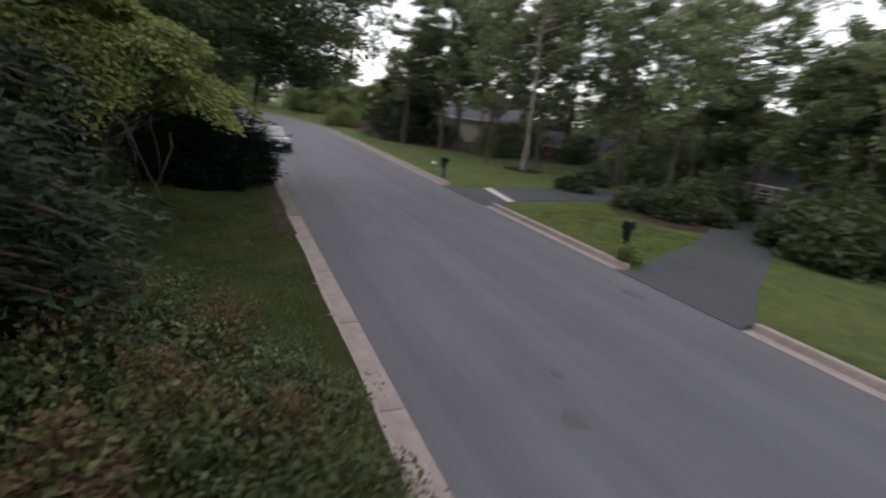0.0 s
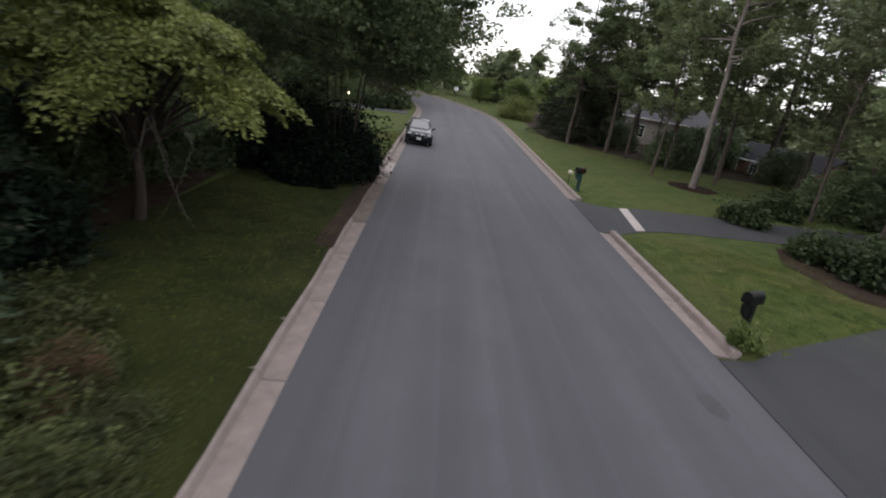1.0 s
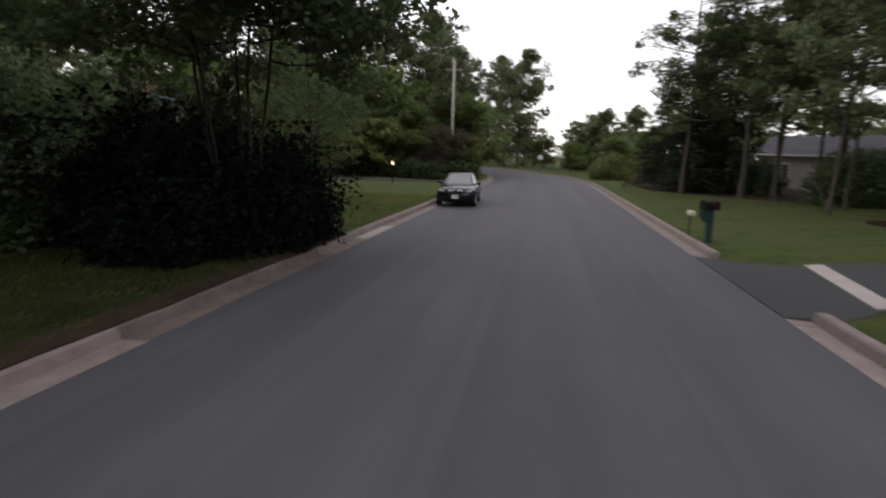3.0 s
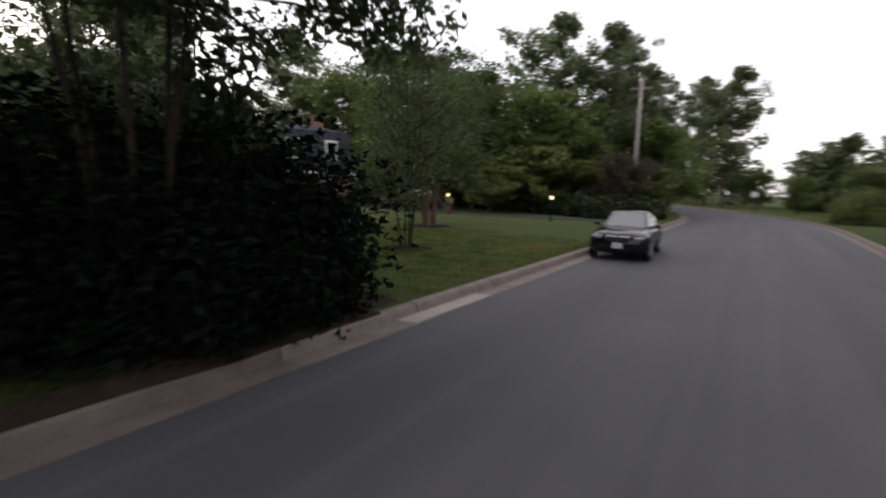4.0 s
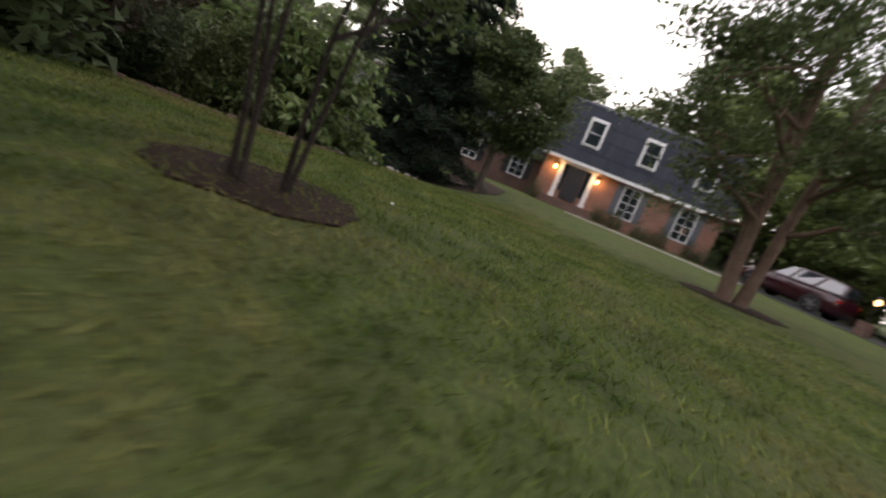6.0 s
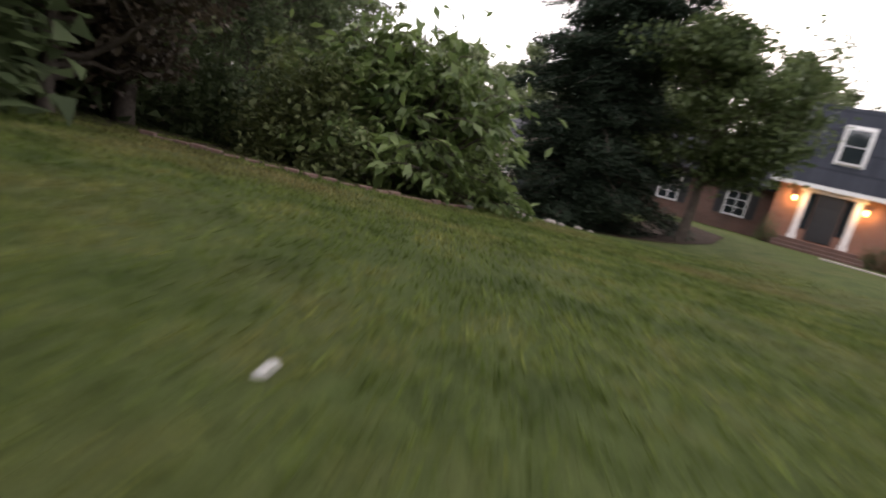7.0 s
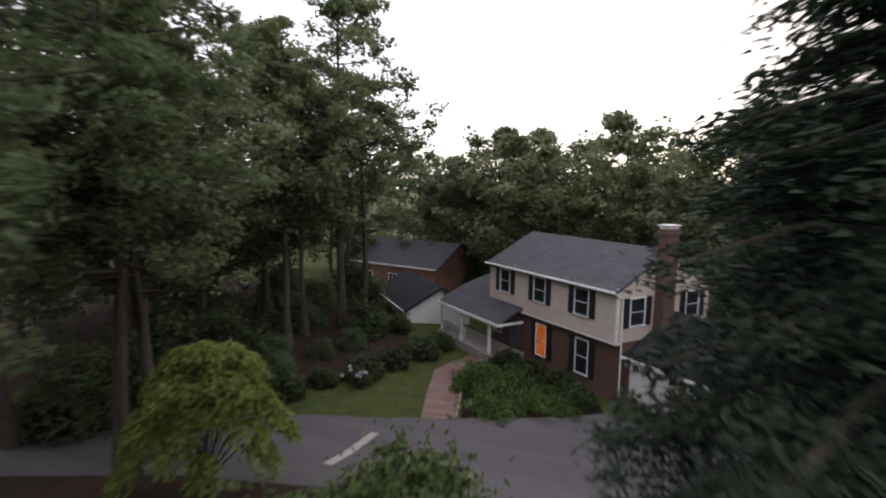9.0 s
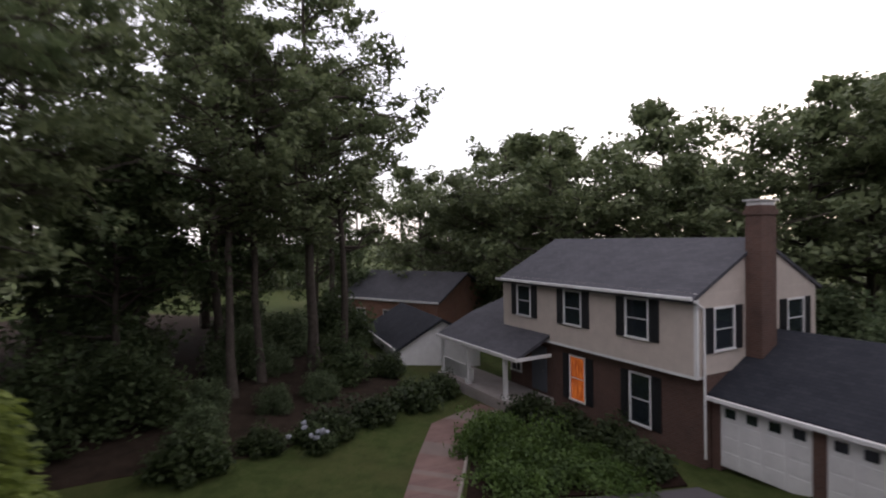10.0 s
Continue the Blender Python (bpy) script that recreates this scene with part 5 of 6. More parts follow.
    for x, y, t, s in ((-41, 3, 20, 1.0), (-46, 10, 90, 0.9), (-57, 8, 150, 0.8), (-52, 2, 10, 1.0), (-70, 4, 60, 0.9)):
        again(dark, x, y, t, s)
    for x, y, t, s in ((-51, 12, 10, 1.0), (-55, 9, 90, 1.2), (-48, 8, 150, 1.1), (-56, 11, 210, 1.0), (-44, 13, 60, 0.9), (-53, 16.5, 300, 0.7), (-60, 12, 40, 1.1), (-41, 12, 130, 1.0), (-46.2, 14.4, 50, 0.55), (-44.2, 16.2, 110, 0.5), (-50.2, 17.0, 170, 0.5), (-47.8, 16.4, 230, 0.45), (-52.0, 13.0, 290, 0.6), (-38.5, 12.5, 20, 0.9), (-50, 3, 100, 1.3), (-36, 13, 200, 0.9), (16.2, 10.6, 10, 0.8), (18.2, 8.6, 90, 1.0), (15.8, 18.0, 150, 0.55), (19.4, 19.6, 220, 0.7), (17.4, 12.6, 300, 0.8)):
        if x < -43 and t % 20:
            again(scrub, x, y, t, s * 0.55)
        else:
            again(gloom, x, y, t, s)
    pine = broad_tree("loblolly_pine", 38, 19.0, 4.2, 0.22, 0.3, LEAF_CRAPE, BARK, 17000, 0.22, 38, 0.58, "tall dark-trunked tree with sparse airy foliage", 0.4, gaps=0.5, far=True)
    put(pine, -27.4, 20.6)
    again(pine, -34.6, 17.2, 140, 1.1)
    again(pine, -14.0, 76.0, 60, 1.05)
    for x, y, t, s in ((9.8, 50, 20, 0.85), (12.6, 47, 200, 0.95), (15.5, 50, 290, 0.9), (-9.6, 90, 150, 0.9)):
        again(pine, x, y, t, s)
    dog2 = umbrella_tree("young_dogwood", 30, 2.3, 2.5, 1.5, 0.07, LEAF_LIME, BARK, 60, 330, 0.19, "layered green young tree above the drive")
    put(dog2, -33.5, 21.7, 0, 0.86, 1.3)
    again(laurel, -46.6, 19.6, 0, 0.8)
    for x, y, t, s in ((-44.4, 18.5, 60, 0.6), (-48.9, 20.3, 120, 0.75), (-51.3, 21.0, 200, 0.9), (-53.6, 21.4, 20, 0.75), (-55.2, 17.8, 20, 0.8), (-42.2, 17.6, 80, 0.9), (-48.9, 29.4, 10, 0.8), (-50.3, 27.6, 80, 0.8), (-51.6, 26.2, 150, 0.75), (-47.4, 30.4, 220, 0.7)):
        again(laurel, x, y, t, s)
    for x, y, t, s in ((-56, 41, 0, 0.8), (-52.5, 46, 60, 0.8), (-61, 39, 120, 0.9), (-49, 51, 200, 0.8), (-63, 45, 260, 1.0), (-58, 50, 30, 0.9), (-66, 34, 90, 0.8), (-75, 19, 20, 0.9), (-79, 12, 80, 1.0), (-74, 6, 140, 1.0)):
        again(scrub, x, y, t, s)
    # undergrowth across the road
    for x, y, t, s in ((17, 44, 10, 0.7), (20.5, 47.5, 80, 0.8), (24, 50, 150, 0.9), (15.5, 52.5, 200, 0.6), (12.5, 57, 10, 0.7), (26, 42.5, 60, 0.7), (28, 34, 100, 0.8), (21, 29.5, 160, 0.7), (24.5, 27.5, 220, 0.8), (29, 15, 20, 0.9), (22, 13.5, 90, 0.7), (33, 25, 130, 0.9)):
        again(scrub, x, y, t, s)
    # dark understorey behind the brick house's drive
    for x, y, t, s in ((-10, 66, 0, 1.0), (-15, 66, 50, 1.1), (-19, 65, 90, 0.9), (-24, 65, 140, 1.1), (-30, 64, 200, 1.0), (-35, 63, 250, 1.1), (-40, 62, 10, 1.0), (-12, 74, 60, 1.2), (-22, 74, 100, 1.3)):
        again(gloom, x, y, t, s)
    # rough weeds by the kerb at the start
    weed = bush("roadside_weeds", 31, 1.25, 1.25, 0.75, LEAF_WEED, 5200, 0.082, "rough tangled weeds beside the kerb", "weeds", 26, 0.7)
    put(weed, -6.4, 3.6)
    for x, y, t, s in ((-6.3, 5.0, 70, 0.7), (-7.6, 6.0, 150, 0.9), (-8.8, 7.0, 10, 1.15), (-5.9, 3.8, 200, 0.7), (-7.6, 4.6, 50, 1.1), (-5.9, 1.8, 110, 0.9), (-7.4, 2.4, 180, 1.15), (-8.6, 5.9, 240, 1.1), (-8.7, 3.6, 20, 1.2), (-6.6, 0.4, 90, 1.1), (-8.0, 0.6, 130, 1.3), (-9.2, 1.6, 10, 1.3)):
        again(weed, x, y, t, s, 0.7 + (t % 7) * 0.13)
    stalk = bush("tall_weeds", 37, 0.7, 0.7, 1.25, LEAF_STALK, 3200, 0.07, "tall reddish-brown weed stalks among the rough", "weeds", 22, 0.6)
    put(stalk, -7.3, 3.4)
    for x, y, t, s in ((-6.2, 2.9, 60, 0.8), (-8.1, 2.2, 120, 1.1), (-6.9, 5.5, 200, 0.9), (-8.6, 4.8, 250, 1.2), (-7.6, 1.2, 300, 1.0)):
        again(stalk, x, y, t, s)
    bramble = bush("bramble", 39, 0.75, 0.75, 0.85, LEAF_BRAMBLE, 1100, 0.105, "arching bramble sprays with larger bright leaves", "weeds", 12, 0.6)
    put(bramble, -6.9, 2.6)
    for x, y, t, s in ((-7.9, 3.4, 40, 1.1), (-6.4, 4.4, 90, 0.9), (-7.3, 5.2, 140, 1.0), (-8.8, 6.2, 200, 1.1), (-8.9, 4.2, 250, 1.2), (-7.1, 1.2, 300, 1.1), (-8.5, 1.9, 20, 1.2), (-6.4, 3.4, 70, 0.8), (-6.3, 1.6, 160, 0.9)):
        again(bramble, x, y, t, s)
    garden = bush("garden_plants", 32, 1.3, 1.3, 0.7, LEAF_GARDEN, 4500, 0.13, "lush green bed plants before the house", "plants", 30, 0.4)
    put(garden, -45.2, 26.8)
    for x, y, t, s in ((-46.5, 26.6, 40, 1.0), (-46.2, 28.2, 90, 1.0), (-47.6, 25.6, 160, 0.95), (-47.9, 27.4, 220, 1.05), (-49.3, 25.2, 300, 0.9), (-46.6, 29.6, 10, 0.9), (-48.0, 29.0, 10, 0.9)):
        again(garden, x, y, t, s * (0.8 + (t % 7) * 0.05), 0.9 + (t % 9) * 0.13)


def far_wood(name, seed, spots, label, low=14.0, high=23.0):
    """Distant woodland: many crowns of clumped leaves over thin trunks, too far to count."""
    rng = np.random.default_rng(seed)
    cs, lines = [], []
    for (x, y), (u, v) in zip(spots, spots[1:]):
        n = max(2, int(math.hypot(u - x, v - y) / 3.6))
        for k in range(n):
            px, py = x + (u - x) * k / n + rng.normal() * 4.0, y + (v - y) * k / n + rng.normal() * 4.0
            h, r = rng.uniform(low, high), rng.uniform(2.8, 4.2)
            z = land(px, py)
            lines.append((np.array([[px, py, z - 0.5], [px, py, z + h * 0.8]]), np.array([0.25, 0.08])))
            up = rng.uniform(0.22, 0.93, (18, 1))
            way = rng.uniform(0, 2 * np.pi, (18, 1))
            out = r * np.sin(np.pi * up**1.6) * rng.uniform(0.3, 1.0, (18, 1))
            hub = np.hstack([px + np.cos(way) * out, py + np.sin(way) * out, z + up * h])
            ball_d = rng.normal(size=(700, 3))
            ball_d *= rng.uniform(0.5, 1.05, (700, 1)) / np.linalg.norm(ball_d, axis=1, keepdims=True)
            cs.append(hub[rng.integers(0, 18, 700)] + ball_d * [1.5, 1.5, 1.15])
            cs.append(rng.uniform(-1, 1, (420, 3)) * [3.8, 3.8, 3.0] + [px, py, z + 3.0])
    lv, lf = leaves(rng, np.concatenate(cs), 0.85, 0.8, far=True)
    wood = thing(name, Matrix(), label, "woodland", "", "stuff")
    arrays("trunks", *tubes(lines, 5), BARK, wood)
    arrays("crowns", lv, lf, LEAF_MID, wood)


planting()
far_wood("far_woodland", 61, [(52, -30), (50, 10), (46, 45), (40, 72)], "distant low woodland across the road", 7.0, 11.0)
far_wood("far_woodland", 65, [(40, 72), (22, 98), (6, 112), (-2, 122)], "distant mixed woodland across the road", 7.0, 10.0)
far_wood("far_woodland", 62, [(-40, 122), (-46, 105), (-62, 92), (-84, 76), (-102, 56), (-108, 30), (-106, 0), (-92, -24)], "distant mixed woodland behind the houses", 13.0, 19.0)
far_wood("far_woodland", 64, [(-92, -24), (-62, -34), (-34, -26)], "distant low woodland beyond the tall trunks", 8.0, 13.0)
far_wood("far_woodland", 63, [(-8, 132), (-22, 140), (-40, 134)], "distant mixed woodland closing the road's bend", 7.0, 10.0)


# ---- parked cars ----
def loft(bm, stations, n=14, power=3.2):
    """A closed skin through stations of (y, half width, low, high), each a rounded box."""
    rings = []
    for y, hw, lo, hi in stations:
        ring_v = []
        for k in range(n):
            a = 2 * math.pi * k / n
            c, s = math.cos(a), math.sin(a)
            px = math.copysign(abs(c) ** (2 / power), c) * hw
            pz = (lo + hi) / 2 + math.copysign(abs(s) ** (2 / power), s) * (hi - lo) / 2
            ring_v.append(bm.verts.new((px, y, pz)))
        rings.append(ring_v)
    for a, b in zip(rings, rings[1:]):
        for k in range(n):
            bm.faces.new((a[k], a[(k + 1) % n], b[(k + 1) % n], b[k]))
    bm.faces.new(rings[0][::-1])
    bm.faces.new(rings[-1])
    bmesh.ops.recalc_face_normals(bm, faces=bm.faces[:])
    return bm


def pane(bm, corners, thick=0.012):
    """A thin plate through four corners, standing off along its normal."""
    a, b, c, d = (Vector(p) for p in corners)
    n = (b - a).cross(d - a).normalized() * thick
    lo, hi = [bm.verts.new(p - n * 0.3) for p in (a, b, c, d)], [bm.verts.new(p + n) for p in (a, b, c, d)]
    bm.faces.new(hi)
    for k in range(4):
        bm.faces.new((lo[k], lo[(k + 1) % 4], hi[(k + 1) % 4], hi[k]))
    return bm


def wheel(parent, x, y, r=0.32, w=0.21):
    side = 1 if x > 0 else -1
    b = bmesh.new()
    rings = [(-w / 2, r * 0.72), (-w / 2, r * 0.93), (-w / 2 + 0.03, r), (w / 2 - 0.03, r), (w / 2, r * 0.93), (w / 2, r * 0.72)]
    n, rows = 28, []
    for dx, rr in rings:
        rows.append([b.verts.new((x + dx, y + rr * math.cos(2 * math.pi * k / n), r + rr * math.sin(2 * math.pi * k / n))) for k in range(n)])
    for p, q in zip(rows, rows[1:]):
        for k in range(n):
            b.faces.new((p[k], p[(k + 1) % n], q[(k + 1) % n], q[k]))
    bmesh.ops.recalc_face_normals(b, faces=b.faces[:])
    wh = part("wheel", b, RUBBER, parent, "black tyre", True)
    rm = bmesh.new()
    rod(rm, (x + side * w * 0.30, y, r), (x + side * w * 0.42, y, r), r * 0.73, n=24)
    part("rim_well", rm, IRON, wh)
    sp = bmesh.new()
    for k in range(5):
        a = 2 * math.pi * k / 5
        rod(sp, (x + side * w * 0.46, y, r), (x + side * w * 0.44, y + r * 0.68 * math.cos(a), r + r * 0.68 * math.sin(a)), r * 0.13, r * 0.09, 6)
    rod(sp, (x + side * w * 0.40, y, r), (x + side * w * 0.50, y, r), r * 0.16, n=12)
    part("rim", sp, ALLOY, wh, "silver spoked rim")
    return wh


def car(name, m, paint, label, lift=1.0, roof=1.0, estate=False):
    """A car with its nose at y = 0, looking along -y."""
    c = thing(name, m, label, "car")
    z = lambda v: 0.18 + (v - 0.18) * lift
    body = bmesh.new()
    loft(body, [(0.0, 0.60, z(0.32), z(0.70)), (0.04, 0.76, z(0.24), z(0.76)), (0.16, 0.85, z(0.20), z(0.81)), (0.5, 0.89, z(0.18), z(0.87)), (1.05, 0.90, z(0.18), z(0.93)), (1.45, 0.905, z(0.18), z(0.965)), (2.3, 0.91, z(0.18), z(0.97)), (3.3, 0.91, z(0.18), z(0.99)), (3.85, 0.90, z(0.18), z(1.01)), (4.25, 0.87, z(0.20), z(1.00)), (4.46, 0.80, z(0.26), z(0.95)), (4.54, 0.62, z(0.38), z(0.80))], 20, 4.2)
    # wheel arches cut by dark liners set proud
    part("body", body, paint, c, "glossy dark painted body", True)
    for x in (-0.905, 0.905):
        for y in (0.78, 3.54):
            part("wheel_arch", rod(bmesh.new(), (x - 0.012, y, 0.33 * lift), (x + 0.012, y, 0.33 * lift), 0.385 * lift, n=26), RUBBER, c)
    t, e = z(1.40) * roof, (4.3 if estate else 3.15)
    low = [(-0.72, 1.38, z(0.92)), (0.72, 1.38, z(0.92)), (0.80, 2.2, z(0.955)), (0.80, 3.3, z(0.975)), (0.72, 4.42 if estate else 3.98, z(1.0)), (-0.72, 4.42 if estate else 3.98, z(1.0)), (-0.80, 3.3, z(0.975)), (-0.80, 2.2, z(0.955))]
    high = [(-0.54, 2.08, t - 0.02), (0.54, 2.08, t - 0.02), (0.58, 2.45, t + 0.02), (0.57, 3.0 if not estate else 3.6, t + 0.015), (0.53, e + 0.1, t - 0.05), (-0.53, e + 0.1, t - 0.05), (-0.57, 3.0 if not estate else 3.6, t + 0.015), (-0.58, 2.45, t + 0.02)]
    cab = bmesh.new()
    lv, hv = [cab.verts.new(p) for p in low], [cab.verts.new(p) for p in high]
    for k in range(8):
        cab.faces.new((lv[k], lv[(k + 1) % 8], hv[(k + 1) % 8], hv[k]))
    cab.faces.new((hv[0], hv[1], hv[2], hv[7]))
    cab.faces.new((hv[7], hv[2], hv[3], hv[6]))
    cab.faces.new((hv[6], hv[3], hv[4], hv[5]))
    bmesh.ops.recalc_face_normals(cab, faces=cab.faces[:])
    bmesh.ops.bevel(cab, geom=[x for x in cab.edges if x.calc_face_angle(0) > 0.3 and not x.is_boundary], offset=0.03, segments=2, affect="EDGES")
    part("cabin", cab, paint, c, "", True)

    def between(p, q, f):
        return tuple(a + (b - a) * f for a, b in zip(p, q))

    def glass(i, j, inset, name):
        a, b, cc, d = Vector(low[i]), Vector(low[j]), Vector(high[j]), Vector(high[i])
        mid = (a + b + cc + d) / 4
        pts = [mid + (p - mid) * inset for p in (a, b, cc, d)]
        bm = pane(bmesh.new(), pts, 0.012)
        part(name, bm, CAR_GLASS, c, "dark tinted glass")

    glass(0, 1, 0.90, "windscreen")
    glass(4, 5, 0.86, "rear_window")
    for i in (1, 2, 3):
        glass(i, i + 1, 0.84, "side_window")
    for i in (5, 6, 7):
        glass(i, (i + 1) % 8, 0.84, "side_window")
    for s in (-1, 1):
        hl = bmesh.new()
        ball(hl, (s * 0.62, 0.11, z(0.675)), (0.19, 0.12, 0.075), 16)
        bmesh.ops.rotate(hl, cent=(s * 0.60, 0.10, z(0.675)), matrix=Matrix.Rotation(s * 0.42, 3, "Z"), verts=hl.verts[:])
        lamp_part = part("headlight", hl, LENS_DARK, c, "dark clear-lensed headlight", True)
        br = bmesh.new()
        box(br, s * 0.60 - 0.14, s * 0.60 + 0.14, -0.005, 0.05, z(0.705), z(0.725), 0.008)
        bmesh.ops.rotate(br, cent=(s * 0.60, 0.10, z(0.675)), matrix=Matrix.Rotation(s * 0.42, 3, "Z"), verts=br.verts[:])
        part("light_strip", br, LENS, lamp_part, "bright upper strip")
        g = bmesh.new()
        box(g, s * 0.185 - 0.17, s * 0.185 + 0.17, -0.030, 0.10, z(0.535), z(0.745), 0.07)
        gr = part("grille", g, CHROME, c, "chrome-edged kidney grille", True)
        gi = bmesh.new()
        box(gi, s * 0.185 - 0.158, s * 0.185 + 0.158, -0.052, 0.05, z(0.548), z(0.730), 0.062)
        part("grille_mesh", gi, RUBBER, gr)
        part("fog_light", rod(bmesh.new(), (s * 0.62, 0.06, z(0.34)), (s * 0.62, 0.14, z(0.34)), 0.055, n=14), LENS, c)
        mi = bmesh.new()
        ball(mi, (s * 0.97, 1.62, z(0.99)), (0.11, 0.06, 0.07), 12)
        rod(mi, (s * 0.80, 1.66, z(0.93)), (s * 0.93, 1.63, z(0.96)), 0.025)
        part("wing_mirror", mi, paint, c, "", True)
        tl = bmesh.new()
        box(tl, s * 0.68 - 0.15, s * 0.68 + 0.15, 4.36, 4.5, z(0.72), z(0.86), 0.03)
        part("tail_light", tl, RED_TAIL, c)
        for y in (0.78, 3.54):
            wheel(c, s * 0.815, y, 0.325 * lift)
        dh = bmesh.new()
        for y in (2.35, 3.25):
            box(dh, s * 0.905 - 0.015, s * 0.905 + 0.015, y, y + 0.18, z(0.80), z(0.83), 0.01)
        part("door_handle", dh, paint, c)
        seam = bmesh.new()
        for y in (1.62, 2.52, 3.35):
            box(seam, s * 0.906 - 0.004, s * 0.906 + 0.006, y, y + 0.012, z(0.30), z(0.93))
        part("door_seam", seam, RUBBER, c)
    part("badge", rod(bmesh.new(), (0, 0.03, z(0.795)), (0, -0.012, z(0.785)), 0.042, n=18), CHROME, c, "small round bright badge")
    bonnet = bmesh.new()
    for s in (-1, 1):
        rod(bonnet, (s * 0.33, 0.16, z(0.80)), (s * 0.56, 1.34, z(0.938)), 0.016, 0.012)
    part("bonnet_crease", bonnet, paint, c, "", True)
    part("air_intake", one_box(-0.48, 0.48, 0.015, 0.10, z(0.28), z(0.37), 0.03), RUBBER, c)
    pl = part("plate", one_box(-0.155, 0.155, -0.035, 0.06, z(0.375), z(0.53), 0.012), PLATE, c, "blank pale plate")
    part("plate_bar", one_box(-0.09, 0.09, -0.038, -0.034, z(0.452), z(0.468)), GREY_SHUTTER, pl)
    wp = bmesh.new()
    rod(wp, (-0.45, 1.36, z(0.935)), (0.10, 1.52, z(1.0)), 0.008)
    rod(wp, (0.10, 1.36, z(0.935)), (0.58, 1.54, z(1.0)), 0.008)
    part("wiper", wp, RUBBER, c)
    return c


car("parked_saloon", Matrix.Translation((-3.60, 34.6, 0.03)) @ Matrix.Rotation(radians(3), 4, "Z"), CAR_BLACK, "glossy black saloon car parked against the kerb", 1.06)
car("parked_estate", Matrix.Translation((-26.3, 52.6, 0.05)) @ Matrix.Rotation(radians(-78), 4, "Z"), CAR_RED, "dark red car parked on the house driveway", 1.12, 1.06, True)


# ---- roadside things ----
def mailbox(x, y, turn, label, post_mat, flag=True):
    m = Matrix.Translation(on(x, y)) @ Matrix.Rotation(radians(turn), 4, "Z")
    ob = thing("mailbox", m, label, "mailbox", "roadside mailboxes")
    p = bmesh.new()
    box(p, -0.075, 0.075, 0.02, 0.17, -0.3, 0.98, 0.012)
    box(p, -0.095, 0.095, 0.0, 0.19, -0.05, 0.10, 0.015)
    part("post", p, post_mat, ob)
    arm = bmesh.new()
    prism(arm, [(0.0, 0.58), (0.10, 0.60), (0.22, 0.72), (0.27, 0.90), (0.27, 0.95), (-0.12, 0.95), (-0.10, 0.80)], -0.05, 0.05)
    bmesh.ops.rotate(arm, cent=(0, 0, 0), matrix=Matrix.Rotation(radians(-90), 3, "Z"), verts=arm.verts[:])
    part("bracket", arm, post_mat, ob)
    b = bmesh.new()
    prism(b, [(0.125 * math.cos(a), 1.12 + 0.125 * math.sin(a)) for a in (math.pi * k / 12 for k in range(13))] + [(-0.125, 0.955), (0.125, 0.955)], -0.20, 0.30)
    bx = part("box", b, IRON, ob, "black domed metal box")
    dr = bmesh.new()
    prism(dr, [(0.13 * math.cos(a), 1.12 + 0.13 * math.sin(a)) for a in (math.pi * k / 12 for k in range(13))] + [(-0.13, 0.965), (0.13, 0.965)], -0.222, -0.20)
    part("door", dr, IRON, bx)
    if flag:
        part("flag", one_box(0.127, 0.135, 0.05, 0.08, 1.08, 1.2), RED_TAIL, bx, "small red flag")
    part("number_bar", one_box(-0.132, -0.126, 0.0, 0.2, 1.02, 1.08), WHITE, bx, "pale unreadable marking")
    return ob


mailbox(5.12, 26.9, -62, "black domed mailbox on a dark green post", GREEN_PAINT)
mailbox(5.32, 10.95, -62, "black domed mailbox on a post in a leafy plant", IRON, False)
pb = thing("newspaper_box", Matrix.Translation(on(5.0, 28.25)), "small pale plastic newspaper box on a thin stake", "newspaper box")
part("stake", rod(bmesh.new(), (0, 0, -0.2), (0, 0, 0.86), 0.02), IRON, pb)
nb = bmesh.new()
box(nb, -0.08, 0.10, -0.20, 0.20, 0.86, 1.0, 0.03)
part("tube", nb, PALE_PLASTIC, pb)
plant = bush("mailbox_plant", 71, 0.42, 0.42, 0.65, LEAF_LIGHT, 1500, 0.11, "leafy green plant at the mailbox post", "plant")
put(plant, 5.25, 10.6)


def utility_pole(x, y, h):
    ob = thing("utility_pole", Matrix.Translation(on(x, y)), "tall weathered pale grey wooden utility pole", "utility pole")
    part("pole", rod(bmesh.new(), (0, 0, -0.5), (0, 0, h), 0.17, 0.11, 14), POLE, ob, "", True)
    part("cross_arm", one_box(-0.9, 0.9, -0.06, 0.06, h - 1.0, h - 0.86, 0.01), TIMBER, ob)
    for k in (-0.8, -0.3, 0.3, 0.8):
        part("insulator", rod(bmesh.new(), (k, 0, h - 0.86), (k, 0, h - 0.68), 0.04, 0.025), GREY_SHUTTER, ob)
    return ob


utility_pole(-9.4, 66.0, 11.6)


